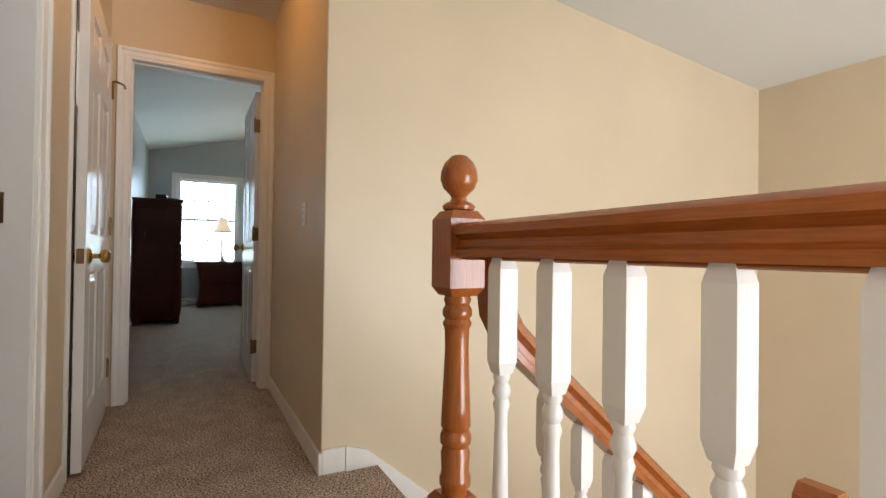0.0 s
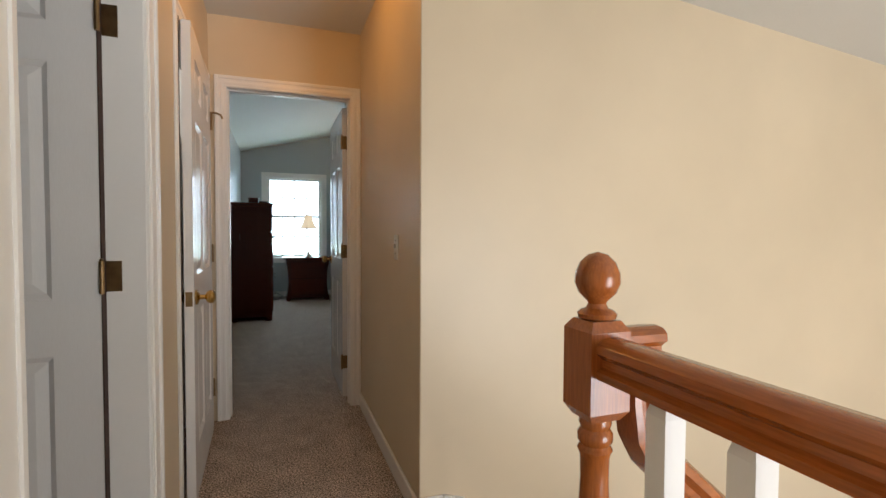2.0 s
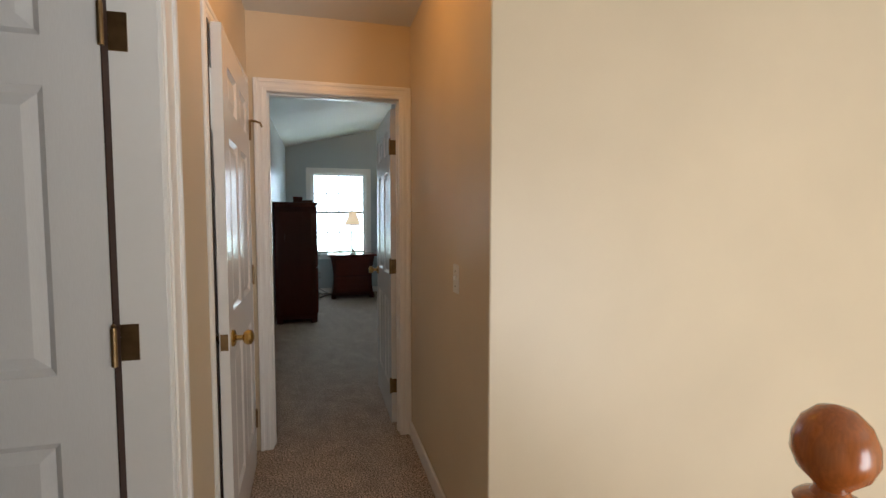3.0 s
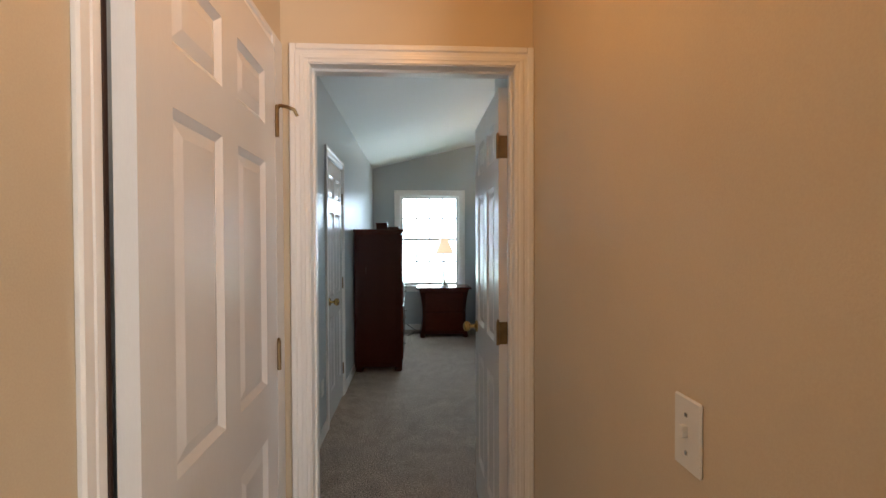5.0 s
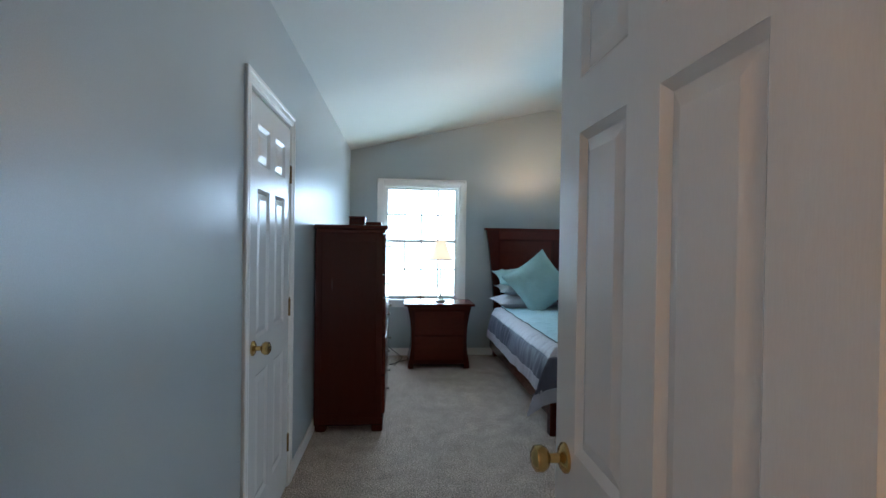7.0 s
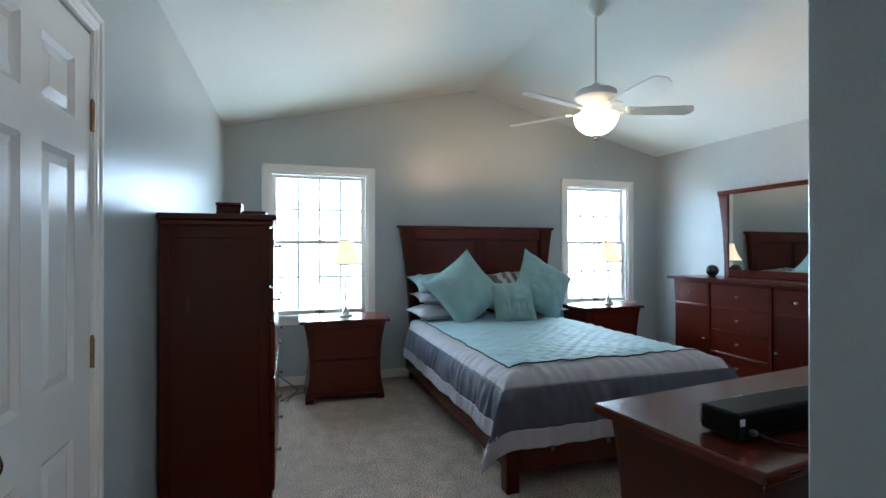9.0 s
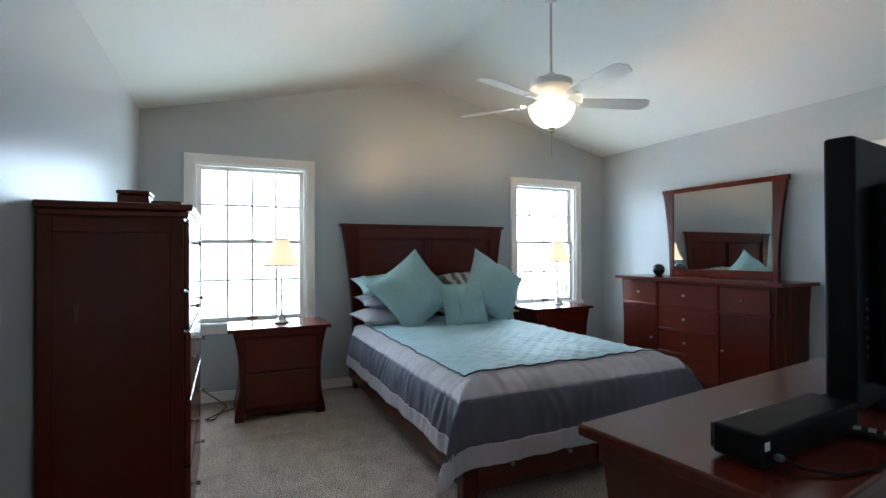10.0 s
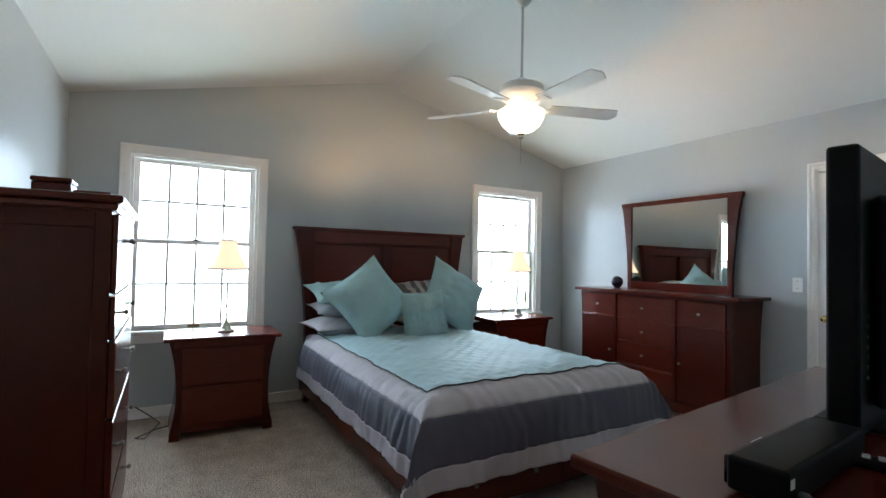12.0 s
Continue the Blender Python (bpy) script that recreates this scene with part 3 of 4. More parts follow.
part("post", boxes((-0.05, 0.05, -0.05, 0.05, -1.3, 1.50), bevel=0.004), TRIM, n2, "white painted square post")
part("cap", prism([(-0.065, 1.50), (0.065, 1.50), (0.065, 1.525), (0.03, 1.565), (-0.03, 1.565), (-0.065, 1.525)], "y", -0.065, 0.065), OAK, n2, "honey-oak cap")
structure("stair_stringer", prism([(HALL_R + 0.005, 0.0), (HALL_R + 0.08, 0.0), (3.9, -2.46), (3.9, -2.8), (HALL_R + 0.005, -0.28)], "y", -2.45, -2.40), TRIM, "white stair stringer board", "trim")


def switch_plate(name, m, label, toggle=True):
    root = empty(name, m, label, "switch" if toggle else "outlet")
    part("plate", boxes((-0.036, 0.036, -0.006, 0, -0.058, 0.058), bevel=0.003), PLATE, root)
    if toggle:
        part("toggle", boxes((-0.005, 0.005, -0.016, -0.006, -0.004, 0.014), bevel=0.001), PLATE, root)
    else:
        for z in (-0.02, 0.02):
            part("socket", boxes((-0.016, 0.016, -0.008, -0.006, z - 0.013, z + 0.013), bevel=0.001), PLATE, root)
    for z in (-0.03, 0.03) if toggle else (0.0,):
        part("screw", boxes((-0.003, 0.003, -0.0075, -0.006, z - 0.003, z + 0.003)), NICKEL, root)


switch_plate("light_switch", pose(HALL_R, -1.0, 1.085, 0, 0, -90), "white toggle light switch on the yellow wall")
switch_plate("light_switch", pose(XR, 3.146, 1.177, 0, 0, -90), "white toggle light switch beside the dresser")
switch_plate("wall_outlet", pose(XL, 1.66, 0.36, 0, 0, 90), "white wall outlet low on the blue wall", False)

# ---- bedroom furniture ----


def wood_knob(parent, p, axis, r=0.012, material=PEWTER):
    bm = lathe([(0.006, 0), (0.005, 0.012), (r, 0.018), (r * 1.05, 0.024), (r * 0.6, 0.029), (0, 0.030)], 12)
    rot = {"x": Matrix.Rotation(radians(90), 4, "Y"), "-x": Matrix.Rotation(radians(-90), 4, "Y"), "-y": Matrix.Rotation(radians(90), 4, "X")}[axis]
    bmesh.ops.transform(bm, matrix=Matrix.Translation(p) @ rot, verts=bm.verts[:])
    return part("knob", bm, material, parent, "small round pewter knob", True)


def flared(w, z0, z1, top=0.03, foot=0.02):
    """Outline of a case whose sides curve in at the waist."""
    rows = []
    for i in range(13):
        f = i / 12
        out = top * max(0, (f - 0.45) / 0.55) ** 2 + foot * max(0, (0.4 - f) / 0.4) ** 2
        rows.append((w / 2 + out, z0 + (z1 - z0) * f))
    return rows + [(-a, b) for a, b in reversed(rows)]


def nightstand():
    root = empty("nightstand", Matrix.Identity(4), "dark cherry nightstand with flared sides and two drawers", "nightstand", "nightstands")
    h, w, d = 0.725, 0.62, 0.46
    part("tabletop", boxes((-0.395, 0.395, -0.02, d + 0.02, h - 0.028, h), bevel=0.006, seg=2), CHERRY_H, root)
    part("body", prism(flared(w, 0.05, h - 0.028, 0.05, 0.034), "y", 0.01, d), CHERRY, root)
    for z0, z1 in ((0.38, 0.645), (0.10, 0.365)):
        part("drawer", boxes((-w / 2 + 0.035, w / 2 - 0.035, -0.006, 0.012, z0, z1), bevel=0.004), CHERRY_H, root)
    part("top_moulding", boxes((-w / 2 - 0.02, w / 2 + 0.02, 0.0, 0.012, 0.655, h - 0.03), bevel=0.003), CHERRY_H, root)
    for sx in (-1, 1):
        for y in (0.0, d - 0.06):
            part("foot", boxes((sx * w / 2 - 0.035 + sx * 0.0, sx * w / 2 + 0.035, y, y + 0.06, 0, 0.052), bevel=0.006), CHERRY, root)
    return root


ns = nightstand()
ns.matrix_world = pose(0.852, 5.105, 0)
copy_thing(ns, pose(3.74, 5.20, 0))


def table_lamp():
    root = empty("table_lamp", Matrix.Identity(4), "lit table lamp with a bell shade and glass-ball stem", "lamp", "bedside lamps")
    part("base", lathe([(0.062, 0), (0.064, 0.008), (0.058, 0.016), (0.040, 0.024), (0.036, 0.034), (0.028, 0.050), (0.016, 0.070), (0.012, 0.085), (0.016, 0.092), (0.010, 0.10)], 24), NICKEL, root, "pewter stepped lamp base", True)
    part("stem", lathe([(0.0045, 0.09), (0.0045, 0.49)], 10), NICKEL, root, "thin metal stem", True)
    for z, r in ((0.125, 0.020), (0.18, 0.026), (0.24, 0.030), (0.30, 0.026), (0.35, 0.020)):
        bm = bmesh.new()
        bmesh.ops.create_uvsphere(bm, u_segments=16, v_segments=10, radius=r, matrix=Matrix.Translation((0, 0, z)))
        part("glass_ball", bm, GLASS, root, "clear glass ball", True)
    for z in (0.152, 0.21, 0.271, 0.327, 0.375, 0.40, 0.43):
        part("collar", lathe([(0.006, z - 0.006), (0.013, z), (0.006, z + 0.006)], 12), NICKEL, root, "", True)
    out = [(0.150, 0.485), (0.130, 0.515), (0.105, 0.56), (0.085, 0.61), (0.070, 0.66), (0.060, 0.71)]
    part("shade", lathe(out + [(r - 0.003, z) for r, z in reversed(out)], 8 * 3), SHADE, root, "cream bell-shaped fabric shade", True)
    for r, z in ((0.151, 0.487), (0.061, 0.709)):
        part("shade_trim", lathe([(r, z - 0.006), (r + 0.002, z), (r, z + 0.006), (r - 0.004, z)], 24), LGREY, root, "", True)
    part("lamp_finial", lathe([(0.004, 0.70), (0.008, 0.722), (0.004, 0.735), (0.0, 0.74)], 10), NICKEL, root, "", True)
    return root


lamp = table_lamp()
lamp.matrix_world = pose(0.875, 5.34, 0.725)
copy_thing(lamp, pose(3.86, 5.45, 0.725))
point_light("bulb_lamp_1", (0.875, 5.34, 1.33), 0.03, 5, (1.0, 0.66, 0.36))
point_light("bulb_lamp_2", (3.86, 5.45, 1.33), 0.03, 5, (1.0, 0.66, 0.36))
tagged(mesh_ob("power_cord", sweep([(0.60, 5.50, 0.02), (0.42, 5.42, 0.010), (0.30, 5.28, 0.010), (0.36, 5.24, 0.012), (0.45, 5.40, 0.06), (0.40, 5.60, 0.05), (0.28, 5.70, 0.12)], circle(0.004, 6)), BLACK, True),
       "black lamp cord lying on the carpet", "cord")

# tall chest
chest = empty("tall_chest", Matrix.Identity(4), "tall dark cherry chest with doors above drawers", "chest")
c0, c1, cx = 3.37, 4.30, 0.285
part("top", boxes((XL + 0.003, cx + 0.035, c0 - 0.025, c1 + 0.025, 1.492, 1.521), bevel=0.007, seg=2), CHERRY_H, chest)
part("body", boxes((XL + 0.012, cx, c0, c1, 0.06, 1.492), bevel=0.004), CHERRY, chest)
part("side_frame", boxes((XL + 0.012, XL + 0.06, c0 - 0.008, c0, 0.06, 1.46), (cx - 0.05, cx, c0 - 0.008, c0, 0.06, 1.46), (XL + 0.06, cx - 0.05, c0 - 0.008, c0, 1.40, 1.46), (XL + 0.06, cx - 0.05, c0 - 0.008, c0, 0.06, 0.14), bevel=0.002), CHERRY, chest)
part("cornice", boxes((XL + 0.012, cx + 0.018, c0 - 0.013, c1 + 0.013, 1.465, 1.492), bevel=0.006), CHERRY_H, chest)
part("plinth", boxes((XL + 0.012, cx + 0.012, c0 - 0.012, c1 + 0.012, 0.05, 0.11), bevel=0.006), CHERRY, chest)
for y in (c0 - 0.01, c1 - 0.08):
    for x in (XL + 0.02, cx - 0.07):
        part("foot", boxes((x, x + 0.08, y, y + 0.09, 0, 0.055), bevel=0.01), CHERRY, chest)
mid = (c0 + c1) / 2
for a, b, s in ((c0 + 0.03, mid - 0.004, 1), (mid + 0.004, c1 - 0.03, -1)):
    dr = part("chest_door", boxes((cx, cx + 0.018, a, b, 1.16, 1.455), bevel=0.003), CHERRY_H, chest)
    wood_knob(dr, (cx + 0.018, (b if s > 0 else a) - s * 0.035, 1.365), "x")
    dr = part("drawer", boxes((cx, cx + 0.018, a, b, 0.99, 1.15), bevel=0.003), CHERRY_H, chest)
    wood_knob(dr, (cx + 0.018, (a + b) / 2, 1.07), "x")
for z0, z1 in ((0.70, 0.98), (0.41, 0.69), (0.12, 0.40)):
    dr = part("drawer", boxes((cx, cx + 0.024, c0 + 0.03, c1 - 0.03, z0, z1), bevel=0.004), CHERRY_H, chest)
    for y in (c0 + 0.2, c1 - 0.2):
        wood_knob(dr, (cx + 0.024, y, (z0 + z1) / 2), "x")
kb = empty("keepsake_box", pose(0.07, 3.66, 1.521), "dark wooden keepsake box on the tall chest", "box")
part("box_body", boxes((-0.06, 0.06, -0.07, 0.07, 0, 0.056), bevel=0.004), CHERRY, kb)
part("lid", boxes((-0.064, 0.064, -0.074, 0.074, 0.058, 0.076), bevel=0.005), CHERRY_H, kb)
kb = empty("flat_box", pose(0.196, 3.68, 1.521), "low dark box on the tall chest", "box")
part("box_body", boxes((-0.06, 0.06, -0.08, 0.08, 0, 0.024), bevel=0.004), CHERRY, kb)
part("lid", boxes((-0.062, 0.062, -0.082, 0.082, 0.025, 0.034), bevel=0.003), CHERRY_H, kb)

# bed frame
bed = empty("bed", Matrix.Identity(4), "dark cherry storage bed with a flared two-panel headboard", "bed")
H0, H1, HT = (1.575, 3.150), (1.465, 3.255), 1.595


def hx(side, z):
    f = max(0.0, (z - 0.55) / (HT - 0.55)) ** 1.6
    return H0[side] + (H1[side] - H0[side]) * f


zs = [0.0, 0.3, 0.55, 0.7, 0.85, 1.0, 1.15, 1.3, 1.45, 1.57]
for side, inner in ((0, 1.625), (1, 3.105)):
    part("headboard_post", prism([(hx(side, z), z) for z in zs] + [(inner, z) for z in reversed(zs)], "y", 5.665, 5.735), CHERRY, bed)
part("headboard_rail", boxes((1.625, 3.105, 5.672, 5.73, 1.46, 1.57), bevel=0.004), CHERRY_H, bed)
part("headboard_rail", boxes((1.625, 3.105, 5.672, 5.73, 0.55, 0.72), bevel=0.004), CHERRY_H, bed)
part("headboard_stile", boxes((2.325, 2.405, 5.672, 5.73, 0.72, 1.46), bevel=0.004), CHERRY, bed)
for a, b in ((1.625, 2.325), (2.405, 3.105)):
    part("headboard_panel", boxes((a, b, 5.706, 5.724, 0.72, 1.46)), CHERRY_H, bed)
    part("panel_moulding", boxes((a, a + 0.018, 5.684, 5.705, 0.72, 1.46), (b - 0.018, b, 5.684, 5.705, 0.72, 1.46), (a + 0.018, b - 0.018, 5.684, 5.705, 1.442, 1.46), bevel=0.003), CHERRY, bed)
part("headboard_cap", boxes((1.445, 3.275, 5.655, 5.745, 1.57, HT + 0.005), bevel=0.006, seg=2), CHERRY_H, bed)
FY = 3.22
for x in (1.525, 3.165):
    part("side_rail", boxes((x, x + 0.03, FY + 0.02, 5.665, 0.12, 0.36), bevel=0.004), CHERRY_H, bed)
part("footboard", boxes((1.525, 3.195, FY, FY + 0.04, 0.10, 0.36), bevel=0.006), CHERRY_H, bed)
for a, b in ((1.60, 2.345), (2.375, 3.12)):
    dr = part("drawer", boxes((a, b, FY - 0.016, FY, 0.125, 0.33), bevel=0.004), CHERRY_H, bed)
    for f in (0.25, 0.75):
        wood_knob(dr, (a + (b - a) * f, FY - 0.016, 0.23), "-y")
for x in (1.51, 3.12):
    part("leg", boxes((x, x + 0.08, FY - 0.022, FY + 0.055, 0, 0.37), bevel=0.006), CHERRY, bed)
part("platform", boxes((1.56, 3.16, FY + 0.045, 5.66, 0.28, 0.34)), CHERRY, bed)
MT = 0.655
bm = boxes((1.55, 3.17, FY + 0.05, 5.63, 0.34, MT - 0.03), bevel=0.05, seg=3)
tagged(mesh_ob("mattress", bm, LGREY, True), "grey-covered mattress on the bed platform", "mattress")

# quilt, draped from one flat sheet
QC, QA, QB, QY0, QF = 2.36, 0.835, 0.745, 5.42, 3.235


def drape(s, t):
    """Flat sheet coordinates (across, from the head) to a place on the bed."""
    length = QY0 - QF
    half = QB if s > 0 else QA
    ds, dt = max(0.0, abs(s) - half), max(0.0, t - length)
    sg = 1 if s > 0 else -1
    x, y = max(-QA, min(QB, s)), QY0 - min(t, length)
    edge_s, edge_t = half - abs(s), length - t
    edge = min(edge_s, edge_t)
    wr = noise.noise((s * 4, t * 4, 0.3)) * 0.010 + noise.noise((s * 7 - t * 4, t * 14 + s * 8, 2.3)) * 0.005
    # gathers run square to the border they lie in
    along = t if edge_s < edge_t else s
    pucker = math.sin(along * 74 + 7 * noise.noise((s * 3, t * 3, 9))) * (0.5 + noise.noise((along * 9, edge * 3, 4)))
    if ds == 0 and dt == 0:
        z = MT + wr + 0.020 * min(1.0, edge / 0.25) - 0.050 * math.exp(-max(edge, 0) / 0.06)
        if -QA + 0.085 < s < 0.70 and edge_t > 0.14:
            z += 0.007 * abs(math.sin((s + t) * 24)) * abs(math.sin((s - t) * 24)) + 0.0055 * abs(math.sin(t * 55 + 2.2 * math.sin(s * 7) + 3 * noise.noise((s * 3, t * 3, 1))))
        else:
            z += 0.0055 * pucker
        return (QC + x, y, z)
    lo, hi = min(ds, dt), max(ds, dt)
    fold = math.sin(along * 17 + 5 * noise.noise((s * 2, t * 2, 5))) * 0.007 * min(1, hi / 0.15) + wr * 0.7 + 0.0065 * pucker
    out_s, out_t = (0.045 + 0.08 * hi) * (1 - math.exp(-ds / 0.05)), (0.05 + 0.16 * hi) * (1 - math.exp(-dt / 0.05))
    if ds > 0:
        x += sg * (out_s + fold * (1 if ds >= dt else 0.3) + (0.40 if sg < 0 else 0.12) * lo)
    if dt > 0:
        y -= out_t + fold * (1 if dt > ds else 0.3) + 0.16 * lo
    return (QC + x, y, MT - 0.050 - (hi + 0.24 * lo) * 0.90)


quilt = empty("quilt", Matrix.Identity(4), "seafoam quilted bedspread with grey borders, draped over the bed", "bedspread")
SN, TN = 210, 210
S_MAX, T_MAX = QA + 0.345, (QY0 - QF) + 0.37
length = QY0 - QF
sheet = {"centre_panel": bmesh.new(), "light_border": bmesh.new(), "dark_border": bmesh.new(), "hem": bmesh.new()}
made = {k: {} for k in sheet}


def band(s, t):
    a, b = abs(s) - (QB if s > 0 else QA), t - length
    if -QA + 0.085 < s < 0.70 and b < -0.14:
        return "centre_panel"
    if a < (0.045 if s < 0 else 0.0) and b < 0.03:
        return "light_border"
    return "dark_border" if a < 0.24 and b < 0.265 else "hem"


def sheet_vert(k, i, j):
    if (i, j) not in made[k]:
        made[k][(i, j)] = sheet[k].verts.new(drape(-S_MAX + 2 * S_MAX * i / SN, T_MAX * j / TN))
    return made[k][(i, j)]


for i in range(SN):
    for j in range(TN):
        k = band(-S_MAX + 2 * S_MAX * (i + 0.5) / SN, T_MAX * (j + 0.5) / TN)
        sheet[k].faces.new([sheet_vert(k, *q) for q in ((i, j), (i + 1, j), (i + 1, j + 1), (i, j + 1))])
for k, material, label in (("centre_panel", SEAQ, "seafoam quilted satin centre"), ("light_border", LGREY, "silver-grey satin border"), ("dark_border", DGREY, "slate-grey satin border"), ("hem", LGREY, "silver-grey puckered hem")):
    ob = part(k, sheet[k], material, quilt, label)
    for p in ob.data.polygons:
        p.use_smooth = True
    so = ob.modifiers.new("thickness", "SOLIDIFY")
    so.thickness, so.offset = 0.012, -1
CL, CR, CT = -QA + 0.085, 0.70, length - 0.14
line = [drape(CL, CT * q / 60) for q in range(61)] + [drape(CL + (CR - CL) * q / 60, CT) for q in range(1, 61)] + [drape(CR, CT * (1 - q / 60)) for q in range(1, 61)]
part("piping", sweep([(x, y, z + 0.003) for x, y, z in line], circle(0.0045, 6)), PIPING, quilt, "thin dark piping")


def pillow(name, w, h, thick, m, material, label, group="bed pillows", pinch=0.10):
    root = tagged(new(name), label, "pillow", group)
    bm = bmesh.new()
    n = 22
    seed = random.random() * 50
    for side in (1, -1):
        g = []
        for i in range(n + 1):
            row = []
            for j in range(n + 1):
                u, v = -1 + 2 * i / n, -1 + 2 * j / n
                p = ((1 - u * u) * (1 - v * v))
                d = thick / 2 * p ** 0.55 * side
                x = u * w / 2 * (1 - pinch * (1 - v * v) * abs(u))
                y = v * h / 2 * (1 - pinch * (1 - u * u) * abs(v))
                d += noise.noise((u * 2.2 + seed, v * 2.2, side)) * 0.024 * min(1, p * 3) + noise.noise((u * 7 + seed, v * 5, side)) * 0.014 * min(1, p * 4)
                row.append(bm.verts.new((x, y, d)))
            g.append(row)
        for i in range(n):
            for j in range(n):
                bm.faces.new((g[i][j], g[i + 1][j], g[i + 1][j + 1], g[i][j + 1]))
    bmesh.ops.remove_doubles(bm, verts=bm.verts[:], dist=0.0005)
    part("cushion", bm, material, root, "", True)
    rim = []
    for a, b in (((-1, -1), (1, -1)), ((1, -1), (1, 1)), ((1, 1), (-1, 1)), ((-1, 1), (-1, -1))):
        for q in range(12):
            u, v = a[0] + (b[0] - a[0]) * q / 12, a[1] + (b[1] - a[1]) * q / 12
            rim.append((u * w / 2 * (1 - pinch * (1 - v * v) * abs(u)), v * h / 2 * (1 - pinch * (1 - u * u) * abs(v)), 0))
    part("seam", sweep(rim + [rim[0]], circle(0.0035, 6)), material, root)
    root.matrix_world = m
    return root


def leaning(x, y, z, back, turn, roll):
    """Pose of a pillow standing on edge: leaning back, turned about z, rolled in its own plane."""
    return Matrix.Translation((x, y, z)) @ Matrix.Rotation(radians(turn), 4, "Z") @ Matrix.Rotation(radians(90 - back), 4, "X") @ Matrix.Rotation(radians(roll), 4, "Z")


STRIPE = mat("striped_grey_satin", (0.42, 0.40, 0.38), 0.5, vary=0.1)
nt = STRIPE.node_tree
wv = nt.nodes.new("ShaderNodeTexWave")
wv.inputs["Scale"].default_value, wv.inputs["Distortion"].default_value = 3.2, 0.6
wv.bands_direction = "X"
tcs = nt.nodes.new("ShaderNodeTexCoord")
nt.links.new(tcs.outputs["Object"], wv.inputs["Vector"])
rp = nt.nodes.new("ShaderNodeValToRGB")
rp.color_ramp.interpolation = "CONSTANT"
rp.color_ramp.elements[0].color, rp.color_ramp.elements[1].color = (0.12, 0.11, 0.11, 1), (0.45, 0.43, 0.41, 1)
rp.color_ramp.elements[1].position = 0.5
nt.links.new(wv.outputs["Fac"], rp.inputs[0])
nt.links.new(rp.outputs[0], nt.nodes["Principled BSDF"].inputs["Base Color"])

for x in (1.93, 2.80):
    pillow("pillow", 0.74, 0.46, 0.17, pose(x - 0.06, 5.33, MT + 0.080, 2, 0, 5), LGREY, "silver-grey satin pillow lying at the headboard")
    pillow("pillow", 0.72, 0.45, 0.16, pose(x - 0.01, 5.41, MT + 0.215, 5, 0, -2), LGREY, "silver-grey pillow in the stack at the headboard")
pillow("pillow", 0.72, 0.46, 0.17, pose(1.90, 5.43, MT + 0.35, 16, 0, 2), SEA, "seafoam pillow on top of the stack")
pillow("pillow", 0.72, 0.46, 0.17, pose(2.74, 5.44, MT + 0.35, 16, 0, -2), STRIPE, "grey and silver striped pillow on top of the stack")
pillow("throw_pillow", 0.60, 0.60, 0.30, leaning(1.965, 5.08, 0.965, 24, -6, 36), SEA, "seafoam throw pillow standing on its corner", "throw pillows")
pillow("throw_pillow", 0.60, 0.60, 0.30, leaning(2.80, 5.10, 0.975, 24, 8, 56), SEA, "seafoam throw pillow tilted against the stack", "throw pillows")
pillow("throw_pillow", 0.43, 0.43, 0.22, leaning(2.40, 4.92, 0.84, 18, -4, 4), SEA, "small square seafoam throw pillow in front", "throw pillows")

# dresser and mirror
dresser = empty("dresser", Matrix.Identity(4), "long dark cherry dresser with drawers and two doors", "dresser")
dx, d0, d1, dh = 4.345, 3.41, 4.97, 1.065
part("top", boxes((dx - 0.035, XR - 0.02, d0 - 0.085, d1 + 0.075, dh - 0.03, dh), bevel=0.006, seg=2), CHERRY_H, dresser)
bm = prism([(a + (d0 + d1) / 2, b) for a, b in flared(d1 - d0, 0.06, dh - 0.03, 0.022, 0.006)], "x", dx + 0.012, XR - 0.025)
part("body", bm, CHERRY, dresser)
part("plinth", boxes((dx, XR - 0.03, d0 - 0.012, d1 + 0.012, 0.03, 0.12), bevel=0.006), CHERRY, dresser)
for y in (d0, d1 - 0.08):
    for x in (dx + 0.01, XR - 0.12):
        part("foot", boxes((x, x + 0.08, y, y + 0.08, 0, 0.035), bevel=0.005), CHERRY, dresser)
y1, y2 = d0 + 0.47, d1 - 0.45
for a, b, rows in ((d0 + 0.03, y1 - 0.015, ((0.80, 1.01, 1), (0.14, 0.785, 0))), (y1 + 0.015, y2 - 0.015, ((0.80, 1.01, 1), (0.58, 0.785, 1), (0.36, 0.565, 1), (0.14, 0.345, 1))), (y2 + 0.015, d1 - 0.03, ((0.80, 1.01, 1), (0.14, 0.785, 0)))):
    for z0, z1, drawer in rows:
        fr = part("drawer" if drawer else "cabinet_door", boxes((dx - 0.006, dx + 0.012, a, b, z0, z1), bevel=0.004), CHERRY_H if drawer else CHERRY, dresser)
        wood_knob(fr, (dx - 0.006, (a + b) / 2 if drawer else (b - 0.04 if a < y1 else a + 0.04), (z0 + z1) / 2), "-x")
for y in (y1, y2):
    part("divider", boxes((dx - 0.014, dx + 0.012, y - 0.011, y + 0.011, 0.12, 1.02), bevel=0.005), CHERRY_H, dresser)
for z in (0.352, 0.572, 0.792):
    part("divider", boxes((dx - 0.012, dx + 0.012, (y1 if z < 0.7 else d0) + 0.012, (y2 if z < 0.7 else d1) - 0.012, z - 0.008, z + 0.008), bevel=0.005), CHERRY_H, dresser)

